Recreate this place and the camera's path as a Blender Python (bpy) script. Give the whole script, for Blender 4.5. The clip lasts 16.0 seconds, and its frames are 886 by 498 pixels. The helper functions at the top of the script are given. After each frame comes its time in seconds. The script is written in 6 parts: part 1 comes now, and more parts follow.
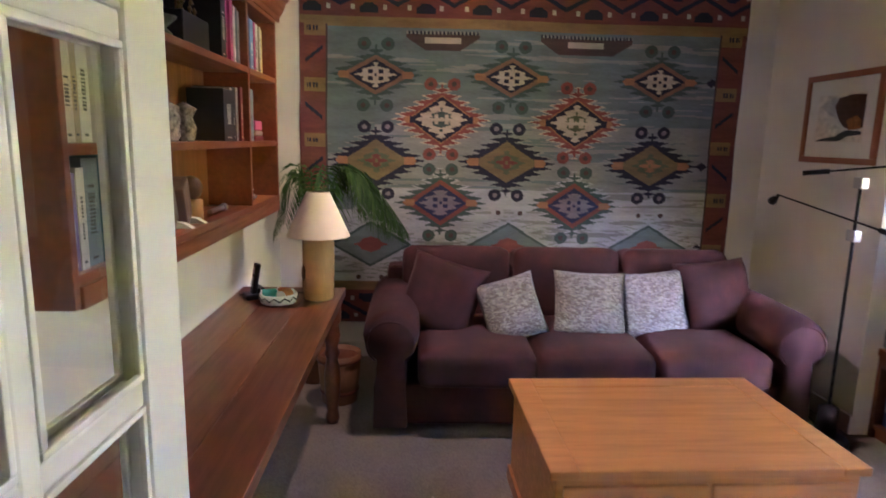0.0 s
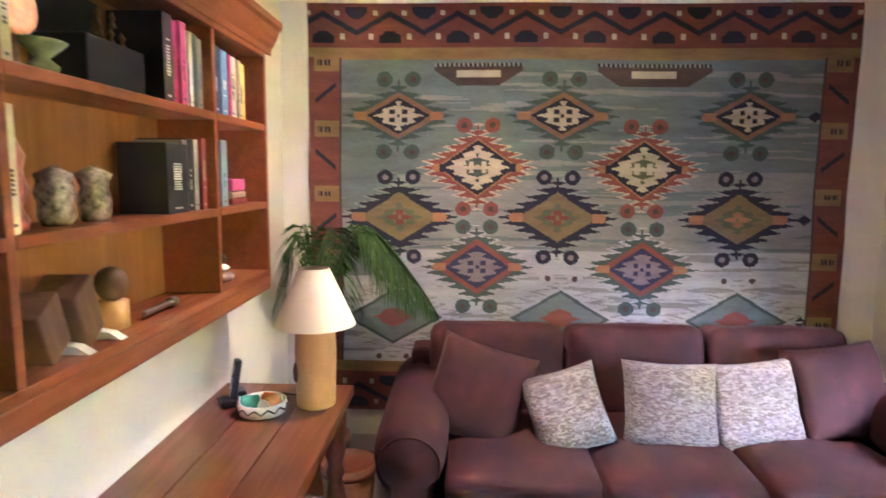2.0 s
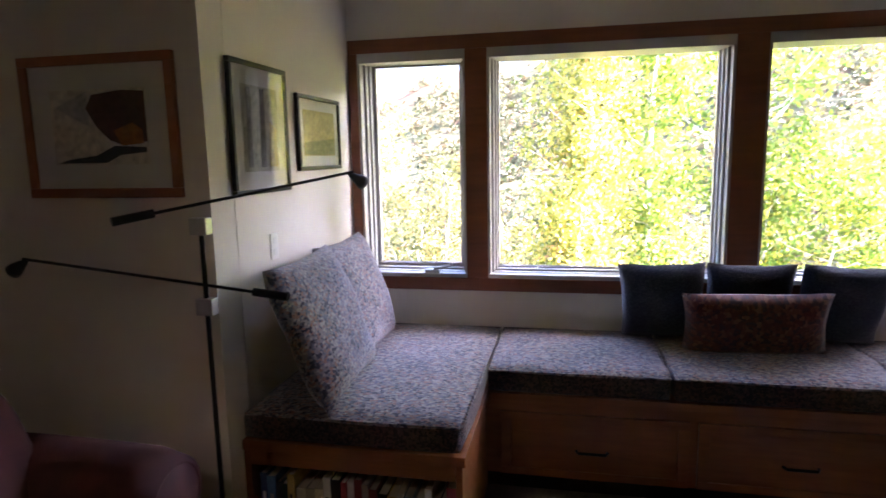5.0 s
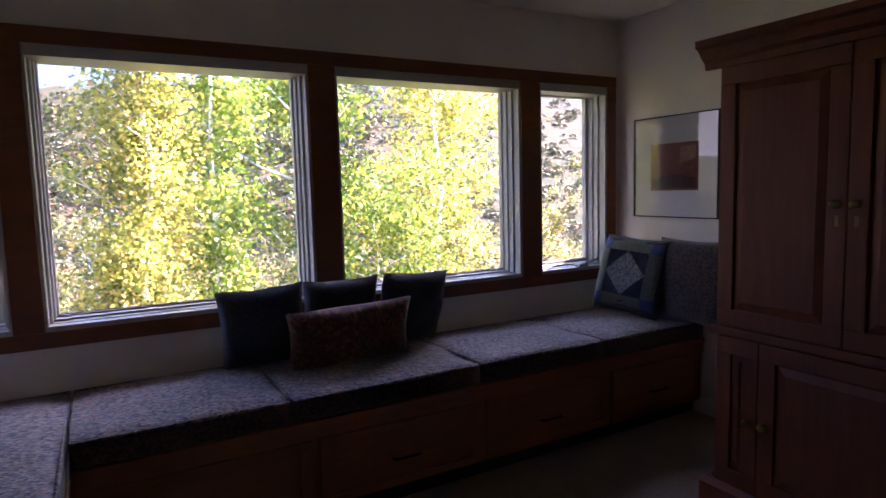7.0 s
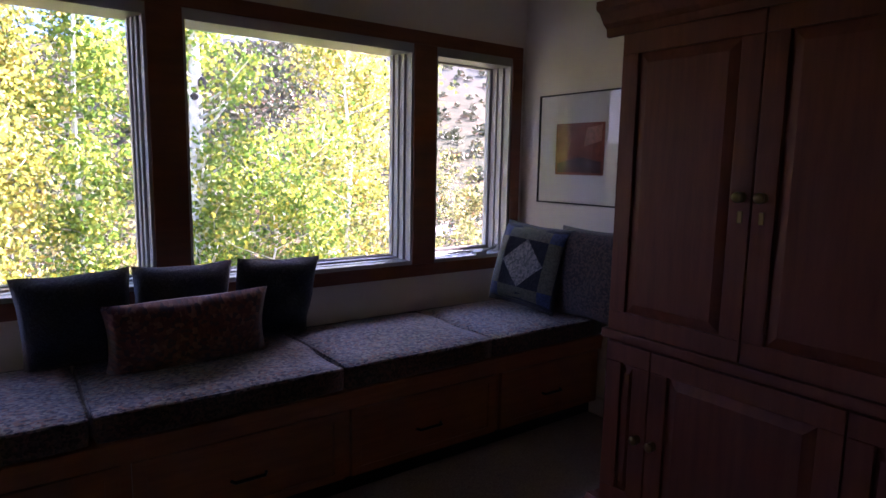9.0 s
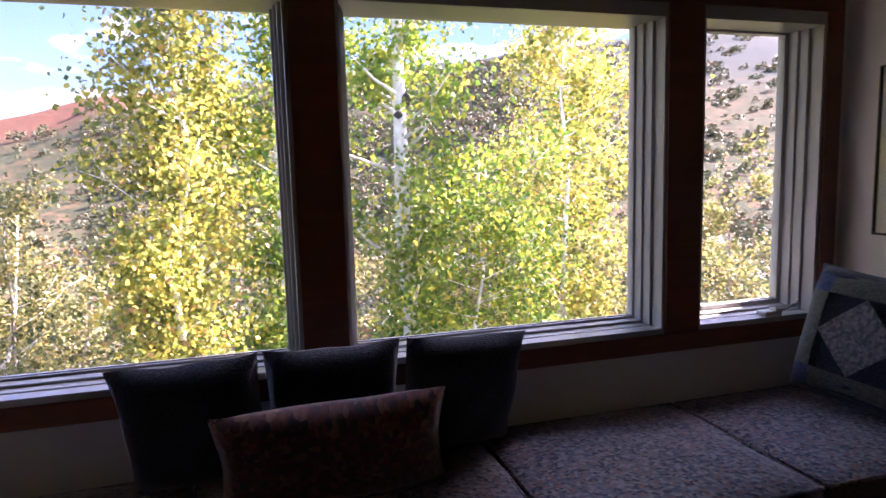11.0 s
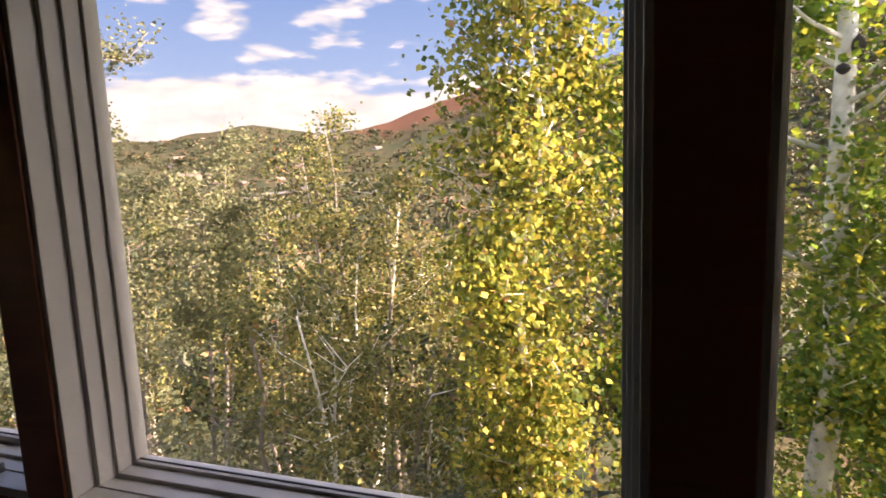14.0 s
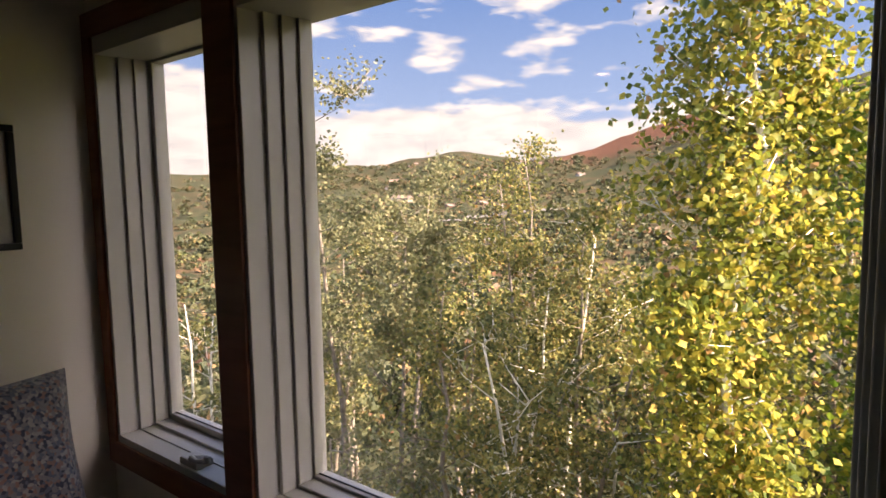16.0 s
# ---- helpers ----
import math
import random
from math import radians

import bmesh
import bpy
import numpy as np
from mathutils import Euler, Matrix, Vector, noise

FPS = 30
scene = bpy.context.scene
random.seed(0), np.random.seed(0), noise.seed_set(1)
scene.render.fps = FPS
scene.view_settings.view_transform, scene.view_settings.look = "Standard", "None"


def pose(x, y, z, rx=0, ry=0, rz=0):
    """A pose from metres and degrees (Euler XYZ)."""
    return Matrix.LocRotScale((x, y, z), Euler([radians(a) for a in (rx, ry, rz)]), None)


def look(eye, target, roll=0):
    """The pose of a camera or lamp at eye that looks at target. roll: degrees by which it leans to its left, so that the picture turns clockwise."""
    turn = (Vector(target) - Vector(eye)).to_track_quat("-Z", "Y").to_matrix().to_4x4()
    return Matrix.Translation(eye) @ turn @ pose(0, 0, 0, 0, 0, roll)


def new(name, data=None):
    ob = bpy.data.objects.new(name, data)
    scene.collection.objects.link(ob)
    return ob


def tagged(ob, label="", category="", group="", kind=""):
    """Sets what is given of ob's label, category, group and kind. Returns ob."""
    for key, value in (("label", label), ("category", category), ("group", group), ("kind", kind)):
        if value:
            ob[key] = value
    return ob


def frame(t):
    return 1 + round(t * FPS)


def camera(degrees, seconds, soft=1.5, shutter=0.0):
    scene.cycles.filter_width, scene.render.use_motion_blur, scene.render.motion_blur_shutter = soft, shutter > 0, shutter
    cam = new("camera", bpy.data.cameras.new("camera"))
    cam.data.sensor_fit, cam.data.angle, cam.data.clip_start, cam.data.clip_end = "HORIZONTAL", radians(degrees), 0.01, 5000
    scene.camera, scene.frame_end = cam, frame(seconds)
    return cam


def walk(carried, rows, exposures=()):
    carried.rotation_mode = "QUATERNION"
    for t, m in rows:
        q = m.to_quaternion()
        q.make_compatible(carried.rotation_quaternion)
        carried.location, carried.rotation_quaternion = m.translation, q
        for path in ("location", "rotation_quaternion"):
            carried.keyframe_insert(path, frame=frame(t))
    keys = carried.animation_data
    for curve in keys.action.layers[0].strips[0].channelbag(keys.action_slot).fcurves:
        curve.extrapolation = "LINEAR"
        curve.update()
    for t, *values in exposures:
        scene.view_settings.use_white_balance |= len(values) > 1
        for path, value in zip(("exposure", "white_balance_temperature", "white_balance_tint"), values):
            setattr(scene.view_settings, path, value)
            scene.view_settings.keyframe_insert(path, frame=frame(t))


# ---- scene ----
cam = camera(72.0, 16.0, soft=1.5, shutter=0.2)
PATH = [
    (0, (0.944, 1.197, 1.547), (1.032, 3.163, 1.194), 1.4),
    (0.3, (0.965, 1.292, 1.583), (0.89, 3.277, 1.345), 0.9),
    (0.5, (0.977, 1.336, 1.601), (0.795, 3.318, 1.402), 0.5),
    (1, (1.027, 1.529, 1.658), (0.498, 3.456, 1.572), 0.8),
    (1.5, (1.034, 1.739, 1.658), (0.57, 3.681, 1.535), 1.1),
    (2, (1.019, 1.953, 1.639), (0.957, 3.937, 1.396), 0.5),
    (2.5, (0.999, 2.146, 1.567), (1.282, 4.092, 1.202), -1.2),
    (3, (1.099, 2.333, 1.551), (1.638, 4.222, 1.172), -1.3),
    (3.5, (1.18, 2.543, 1.56), (2.073, 4.285, 1.152), -2.4),
    (4, (1.264, 2.725, 1.564), (2.718, 4.044, 1.184), -1.9),
    (4.5, (1.313, 2.911, 1.621), (3.117, 3.698, 1.264), -4.3),
    (4.7, (1.34, 2.94, 1.615), (3.207, 3.571, 1.275), -3.0),
    (6.8, (1.549, 3.196, 1.496), (3.332, 2.31, 1.305), -1.3),
    (7, (1.554, 3.18, 1.497), (3.289, 2.205, 1.297), -1.5),
    (7.5, (1.562, 3.145, 1.491), (3.17, 1.981, 1.249), -1.2),
    (8, (1.575, 3.047, 1.487), (3.112, 1.801, 1.196), 0.0),
    (8.2, (1.594, 2.989, 1.484), (3.123, 1.736, 1.18), 0.8),
    (10.3, (2.402, 2.352, 1.501), (4.21, 1.528, 1.276), -0.7),
    (10.5, (2.52, 2.321, 1.548), (4.359, 1.577, 1.296), -1.1),
    (11, (2.754, 2.245, 1.541), (4.664, 1.701, 1.307), -1.6),
    (11.5, (2.976, 2.219, 1.56), (4.934, 1.881, 1.329), -2.1),
    (12, (3.214, 2.153, 1.572), (5.196, 2.053, 1.327), -1.3),
    (12.5, (3.404, 2.184, 1.591), (5.387, 2.212, 1.326), -3.1),
    (13, (3.597, 2.237, 1.642), (5.563, 2.424, 1.329), -4.3),
    (13.5, (3.727, 2.21, 1.637), (5.668, 2.59, 1.338), -3.4),
    (14, (3.863, 2.149, 1.66), (5.73, 2.805, 1.37), -2.2),
    (14.5, (3.919, 2.135, 1.663), (5.693, 3.016, 1.388), -2.1),
    (15, (3.946, 2.128, 1.675), (5.637, 3.167, 1.429), -1.5),
    (15.5, (3.958, 2.131, 1.682), (5.598, 3.255, 1.461), -1.3),
    (16, (3.947, 2.147, 1.687), (5.521, 3.367, 1.497), -0.9),
]
EXPOSURES = [(0.0, 7.5, 5650, 46), (1.0, 8.15, 5400, 46), (2.0, 8.45, 5700, 46), (2.5, 8.5, 5700, 45), (3.0, 8.25, 5750, 40), (3.5, 7.95, 6300, 42), (4.2, 6.75, 6900, 39), (4.7, 5.8, 6500, 38), (6.8, 4.05, 6150, 48), (8.2, 4.05, 5950, 52), (10.3, 4.0, 6150, 53), (11.0, 3.55, 6350, 49), (12.0, 2.9, 7400, 40), (13.5, 2.58, 8200, 34), (16.0, 2.45, 8200, 30)]
walk(cam, [(t, look(eye, target, roll)) for t, eye, target, roll in PATH], EXPOSURES)

# ---- light ----
SUN_AZ, SUN_EL = radians(164), radians(40)
world = bpy.data.worlds.new("sky_world")
scene.world = world
world.use_nodes = True
wn = world.node_tree
sky = wn.nodes.new("ShaderNodeTexSky")
sky.sky_type = "NISHITA"
sky.sun_disc = False
sky.sun_elevation, sky.sun_rotation = SUN_EL, SUN_AZ
wn.links.new(sky.outputs[0], wn.nodes["Background"].inputs[0])
wn.nodes["Background"].inputs[1].default_value = 0.15
sun = new("sun", bpy.data.lights.new("sun", "SUN"))
sun.data.energy, sun.data.angle, sun.data.color = 5.0, radians(0.5), (1.0, 0.93, 0.82)
sun_dir = Vector((math.sin(SUN_AZ) * math.cos(SUN_EL), math.cos(SUN_AZ) * math.cos(SUN_EL), math.sin(SUN_EL)))
sun.matrix_world = look(tuple(sun_dir * 50), (0, 0, 0))

# ---- materials ----
def _nodes(name):
    m = bpy.data.materials.new(name)
    m.use_nodes = True
    t = m.node_tree
    return m, t, t.nodes["Principled BSDF"]


def _coord(t, scale=(1, 1, 1), space="Object"):
    c, mp = t.nodes.new("ShaderNodeTexCoord"), t.nodes.new("ShaderNodeMapping")
    mp.inputs["Scale"].default_value = scale
    t.links.new(c.outputs[space], mp.inputs[0])
    return mp.outputs[0]


def _noise(t, vec, scale, detail=4.0, rough=0.55):
    n = t.nodes.new("ShaderNodeTexNoise")
    n.inputs["Scale"].default_value, n.inputs["Detail"].default_value, n.inputs["Roughness"].default_value = scale, detail, rough
    t.links.new(vec, n.inputs["Vector"])
    return n.outputs["Fac"]


def _ramp(t, fac, stops, mode="LINEAR"):
    r = t.nodes.new("ShaderNodeValToRGB")
    r.color_ramp.interpolation = mode
    while len(r.color_ramp.elements) < len(stops):
        r.color_ramp.elements.new(0.5)
    for e, (p, c) in zip(r.color_ramp.elements, stops):
        e.position, e.color = p, (*c, 1)
    t.links.new(fac, r.inputs[0])
    return r.outputs[0]


def _mix(t, fac, a, b, kind="MIX"):
    m = t.nodes.new("ShaderNodeMix")
    m.data_type, m.blend_type = "RGBA", kind
    for sock, v in ((m.inputs[0], fac), (m.inputs[6], a), (m.inputs[7], b)):
        if isinstance(v, (int, float)):
            sock.default_value = v
        elif isinstance(v, tuple):
            sock.default_value = (*v, 1)
        else:
            t.links.new(v, sock)
    return m.outputs[2]


def _bump(t, b, height, strength, distance=0.002):
    n = t.nodes.new("ShaderNodeBump")
    n.inputs["Strength"].default_value, n.inputs["Distance"].default_value = strength, distance
    t.links.new(height, n.inputs["Height"])
    t.links.new(n.outputs[0], b.inputs["Normal"])


def tone(c, k):
    return tuple(min(1.0, v * k) for v in c)


def paint(name, base, rough=0.6, fine=180, wear=0.08, bump=0.15):
    m, t, b = _nodes(name)
    v = _coord(t)
    big = _noise(t, v, 1.7, 3)
    c = _ramp(t, big, [(0.3, tone(base, 1 - wear)), (0.7, tone(base, 1 + wear * 0.5))])
    t.links.new(c, b.inputs["Base Color"])
    b.inputs["Roughness"].default_value = rough
    _bump(t, b, _noise(t, v, fine, 3), bump)
    return m


def wood(name, base, rough=0.4, grain=(3, 45, 45), var=0.45, coat=0.0):
    m, t, b = _nodes(name)
    v = _coord(t, grain)
    oi = t.nodes.new("ShaderNodeObjectInfo")
    sh = t.nodes.new("ShaderNodeVectorMath")
    sh.operation = "ADD"
    t.links.new(v, sh.inputs[0])
    t.links.new(oi.outputs["Random"], sh.inputs[1])
    g = _noise(t, sh.outputs[0], 1.0, 6, 0.65)
    c = _ramp(t, g, [(0.25, tone(base, 1 - var)), (0.5, base), (0.75, tone(base, 1 + var))])
    big = _noise(t, _coord(t, (1.2, 4, 4)), 1.0, 3)
    c = _mix(t, 0.35, c, _ramp(t, big, [(0.3, tone(base, 0.6)), (0.7, tone(base, 1.3))]))
    t.links.new(c, b.inputs["Base Color"])
    rr = _ramp(t, g, [(0.2, (rough + 0.12,) * 3), (0.8, (rough - 0.06,) * 3)])
    t.links.new(rr, b.inputs["Roughness"])
    b.inputs["Coat Weight"].default_value = coat
    _bump(t, b, g, 0.12, 0.001)
    return m


def cloth(name, stops, cell=120.0, rough=0.95, bump=0.6, stretch=(1, 1, 1), soft=False):
    m, t, b = _nodes(name)
    v = _coord(t, stretch)
    vo = t.nodes.new("ShaderNodeTexVoronoi")
    vo.inputs["Scale"].default_value = cell
    t.links.new(v, vo.inputs["Vector"])
    sep = t.nodes.new("ShaderNodeSeparateColor")
    t.links.new(vo.outputs["Color"], sep.inputs[0])
    c = _ramp(t, sep.outputs[0], stops, "LINEAR" if soft else "CONSTANT")
    big = _noise(t, _coord(t), 6, 3)
    c = _mix(t, 0.25, c, _ramp(t, big, [(0.3, (0.55, 0.55, 0.55)), (0.7, (1, 1, 1))]), "MULTIPLY")
    t.links.new(c, b.inputs["Base Color"])
    b.inputs["Roughness"].default_value = rough
    b.inputs["Sheen Weight"].default_value = 0.25
    _bump(t, b, vo.outputs["Distance"], bump, 0.003)
    return m


def suede(name, base):
    m, t, b = _nodes(name)
    v = _coord(t)
    big, fine = _noise(t, v, 5, 4), _noise(t, v, 260, 2)
    c = _ramp(t, big, [(0.3, tone(base, 0.6)), (0.52, base), (0.74, tone(base, 1.7))])
    t.links.new(c, b.inputs["Base Color"])
    b.inputs["Roughness"].default_value = 0.8
    b.inputs["Sheen Weight"].default_value = 0.12
    b.inputs["Sheen Tint"].default_value = (0.75, 0.45, 0.42, 1)
    _bump(t, b, _mix(t, 0.3, big, fine), 0.5, 0.006)
    return m


def plain(name, base, rough=0.5, metal=0.0, var=0.12, scale=25, bump=0.05):
    m, t, b = _nodes(name)
    n = _noise(t, _coord(t), scale, 4)
    t.links.new(_ramp(t, n, [(0.3, tone(base, 1 - var)), (0.7, tone(base, 1 + var))]), b.inputs["Base Color"])
    b.inputs["Roughness"].default_value, b.inputs["Metallic"].default_value = rough, metal
    _bump(t, b, n, bump)
    return m


def leaf_mat(name, stops, glow=0.45):
    m, t, b = _nodes(name)
    g = t.nodes.new("ShaderNodeNewGeometry")
    c = _ramp(t, g.outputs["Random Per Island"], stops)
    t.links.new(c, b.inputs["Base Color"])
    b.inputs["Roughness"].default_value = 0.6
    b.inputs["Specular IOR Level"].default_value = 0.3
    tr, mx = t.nodes.new("ShaderNodeBsdfTranslucent"), t.nodes.new("ShaderNodeMixShader")
    t.links.new(c, tr.inputs[0])
    mx.inputs[0].default_value = glow
    t.links.new(b.outputs[0], mx.inputs[1])
    t.links.new(tr.outputs[0], mx.inputs[2])
    t.links.new(mx.outputs[0], t.nodes["Material Output"].inputs[0])
    return m


def glass_mat(name):
    m, t, b = _nodes(name)
    tr, gl, mx, fr = (t.nodes.new("ShaderNode" + n) for n in ("BsdfTransparent", "BsdfGlossy", "MixShader", "Fresnel"))
    tr.inputs[0].default_value = (0.985, 0.99, 0.985, 1)
    gl.inputs["Roughness"].default_value = 0.02
    fr.inputs[0].default_value = 1.45
    t.links.new(fr.outputs[0], mx.inputs[0])
    t.links.new(tr.outputs[0], mx.inputs[1])
    t.links.new(gl.outputs[0], mx.inputs[2])
    t.links.new(mx.outputs[0], t.nodes["Material Output"].inputs[0])
    return m


WALL = paint("wall_paint", (0.76, 0.715, 0.635), 0.75)
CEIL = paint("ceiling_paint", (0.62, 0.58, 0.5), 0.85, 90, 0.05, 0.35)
CARPET = cloth("beige_carpet", [(0, (0.16, 0.122, 0.095)), (0.4, (0.205, 0.162, 0.128)), (0.75, (0.245, 0.2, 0.158))], 160, soft=True)
WHITE = paint("white_gloss_paint", (0.84, 0.82, 0.76), 0.35, 60, 0.04, 0.05)
# white vinyl set to mid grey: its backlit shade is in the colour
VINYL = paint("backlit_white_vinyl", (0.43, 0.43, 0.4), 0.35, 60, 0.05, 0.04)
CHERRY = wood("cherry_wood", (0.24, 0.066, 0.02), 0.35, (45, 3, 45), 0.4, 0.15)
CHERRY_BACK = wood("golden_wood_back", (0.3, 0.11, 0.022), 0.5, (20, 20, 2), 0.35)
WALNUT = wood("dark_walnut", (0.17, 0.045, 0.016), 0.32, (40, 2.5, 40), 0.45, 0.3)
OAK = wood("honey_oak", (0.52, 0.2, 0.05), 0.4, (2.5, 40, 40), 0.3, 0.1)
TRIMWOOD = wood("fir_trim", (0.2, 0.062, 0.02), 0.4, (30, 3, 30), 0.35)
BENCHWOOD = wood("bench_fir", (0.27, 0.09, 0.028), 0.4, (30, 3, 30), 0.35)
ARMOIRE = wood("dark_cherry_veneer", (0.14, 0.03, 0.009), 0.58, (30, 30, 2.5), 0.4)
LOG = wood("yellow_log", (0.62, 0.34, 0.12), 0.45, (12, 12, 3), 0.35)
SUEDE = suede("maroon_microsuede", (0.058, 0.0108, 0.008))
TWEED = cloth("grey_tweed", [(0, (0.2, 0.165, 0.145)), (0.3, (0.32, 0.28, 0.255)), (0.55, (0.42, 0.375, 0.34)), (0.8, (0.27, 0.24, 0.235))], 95, bump=0.9, stretch=(0.6, 1, 1.6))
SEAT = cloth("flecked_seat_fabric", [(0, (0.05, 0.05, 0.072)), (0.2, (0.2, 0.185, 0.19)), (0.45, (0.25, 0.145, 0.12)), (0.6, (0.29, 0.27, 0.25)), (0.8, (0.11, 0.12, 0.155))], 105, bump=0.5, stretch=(1, 0.7, 1))
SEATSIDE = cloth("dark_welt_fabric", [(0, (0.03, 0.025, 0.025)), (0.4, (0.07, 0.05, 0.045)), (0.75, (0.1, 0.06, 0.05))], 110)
NAVY = cloth("navy_wool", [(0, (0.012, 0.018, 0.032)), (0.5, (0.02, 0.03, 0.045)), (0.8, (0.03, 0.04, 0.055))], 160)
RUST = cloth("rust_kilim_weave", [(0, (0.1, 0.03, 0.02)), (0.35, (0.15, 0.05, 0.03)), (0.6, (0.06, 0.03, 0.03)), (0.85, (0.2, 0.09, 0.05))], 60, stretch=(1, 0.35, 1))
BLACK = plain("black_metal", (0.012, 0.012, 0.013), 0.4, 0.6)
BLACKP = plain("black_plastic", (0.015, 0.015, 0.017), 0.35)
STEEL = plain("brushed_steel", (0.5, 0.5, 0.5), 0.3, 1.0)
BRASS = plain("antique_brass", (0.25, 0.17, 0.07), 0.35, 1.0)
SHADE = paint("cream_lampshade", (0.78, 0.68, 0.56), 0.9, 400, 0.04, 0.3)
PAPER = paint("white_mat_board", (0.8, 0.79, 0.75), 0.9, 200, 0.03, 0.05)
PAGES = plain("book_pages", (0.65, 0.6, 0.48), 0.9, 0, 0.1, 300)
FRAMEWOOD = wood("picture_frame_cherry", (0.27, 0.085, 0.03), 0.35, (20, 20, 20), 0.3)
GLASS = glass_mat("clear_glass")
BARK = plain("aspen_bark", (0.62, 0.6, 0.52), 0.8, 0, 0.35, 9, 0.5)
BARKSCAR = plain("black_bark_scar", (0.03, 0.027, 0.022), 0.9, 0, 0.3, 20, 0.5)
OAKBARK = plain("grey_oak_bark", (0.2, 0.17, 0.14), 0.9, 0, 0.4, 14, 0.6)
FROND = leaf_mat("dark_green_fronds", [(0, (0.012, 0.05, 0.008)), (0.6, (0.03, 0.09, 0.015)), (1, (0.06, 0.13, 0.02))], 0.25)
LEAF_YELLOW = leaf_mat("yellow_aspen_leaves", [(0, (0.06, 0.1, 0.018)), (0.35, (0.2, 0.235, 0.04)), (0.7, (0.38, 0.36, 0.06)), (0.9, (0.52, 0.42, 0.08)), (1, (0.38, 0.22, 0.1))])
LEAF_GREEN = leaf_mat("green_aspen_leaves", [(0, (0.05, 0.12, 0.015)), (0.5, (0.14, 0.23, 0.03)), (0.8, (0.28, 0.33, 0.04)), (1, (0.5, 0.42, 0.06))])
LEAF_OAK = leaf_mat("grey_green_oak_leaves", [(0, (0.04, 0.06, 0.018)), (0.4, (0.13, 0.145, 0.042)), (0.75, (0.25, 0.24, 0.075)), (0.93, (0.33, 0.27, 0.09)), (1, (0.3, 0.16, 0.065))], 0.4)
LEAF_PALE = leaf_mat("pale_sage_leaves", [(0, (0.11, 0.13, 0.06)), (0.5, (0.18, 0.19, 0.09)), (1, (0.26, 0.24, 0.12))], 0.35)


# ---- mesh helpers ----
def mesh_of(name, bm):
    me = bpy.data.meshes.new(name)
    bm.to_mesh(me)
    bm.free()
    return me


def part(name, bm, material, parent, label="", smooth=False):
    me = mesh_of(name, bm)
    for m in material if isinstance(material, (list, tuple)) else (material,):
        me.materials.append(m)
    if smooth:
        for p in me.polygons:
            p.use_smooth = True
    ob = new(name, me)
    ob.parent = parent
    if label:
        tagged(ob, label)
    return ob


def thing(name, label, category, m=None, group="", kind=""):
    e = new(name)
    e.empty_display_size = 0.1
    if m is not None:
        e.matrix_world = m
    return tagged(e, label, category, group, kind)


def solid(name, bm, material, label, category, m=None, group="", kind="", smooth=False):
    ob = part(name, bm, material, None, "", smooth)
    if m is not None:
        ob.matrix_world = m
    return tagged(ob, label, category, group, kind)


def add_box(bm, lo, hi, bev=0.0, mi=0, m=None):
    a, b = Vector(lo), Vector(hi)
    r = bmesh.ops.create_cube(bm, size=1.0, matrix=Matrix.Translation((a + b) / 2) @ Matrix.Diagonal((*[max(1e-4, abs(v)) for v in (b - a)], 1)))
    vs = r["verts"]
    fs = {f for v in vs for f in v.link_faces}
    if bev > 0:
        es = list({e for v in vs for e in v.link_edges})
        r2 = bmesh.ops.bevel(bm, geom=es, offset=bev, segments=2, profile=0.6, affect="EDGES")
        fs = set(r2["faces"]) | {f for f in fs if f.is_valid}
        vs = list({v for f in fs for v in f.verts})
    for f in fs:
        f.material_index = mi
    if m is not None:
        bmesh.ops.transform(bm, matrix=m, verts=vs)
    return bm


def box(lo, hi, bev=0.004, m=None):
    return add_box(bmesh.new(), lo, hi, bev, 0, m)


def lathe(profile, n=24, m=None):
    bm = bmesh.new()
    rings = []
    for r, z in profile:
        rings.append([bm.verts.new((r * math.cos(2 * math.pi * i / n), r * math.sin(2 * math.pi * i / n), z)) for i in range(n)])
    for a, b in zip(rings, rings[1:]):
        for i in range(n):
            bm.faces.new((a[i], a[(i + 1) % n], b[(i + 1) % n], b[i]))
    if profile[0][0] > 1e-4:
        bm.faces.new(rings[0][::-1])
    if profile[-1][0] > 1e-4:
        bm.faces.new(rings[-1])
    if m is not None:
        bmesh.ops.transform(bm, matrix=m, verts=bm.verts)
    return bm


def tube(points, radii, n=8, bm=None):
    bm = bm or bmesh.new()
    pts = [Vector(p) for p in points]
    rings = []
    for i, p in enumerate(pts):
        d = (pts[min(i + 1, len(pts) - 1)] - pts[max(i - 1, 0)]).normalized()
        x = d.cross(Vector((0.3, 0.2, 1)) if abs(d.z) < 0.9 else Vector((1, 0, 0))).normalized()
        y = d.cross(x)
        rings.append([bm.verts.new(p + radii[i] * (math.cos(2 * math.pi * k / n) * x + math.sin(2 * math.pi * k / n) * y)) for k in range(n)])
    for a, b in zip(rings, rings[1:]):
        for k in range(n):
            bm.faces.new((a[k], a[(k + 1) % n], b[(k + 1) % n], b[k]))
    bm.faces.new(rings[0][::-1])
    bm.faces.new(rings[-1])
    return bm


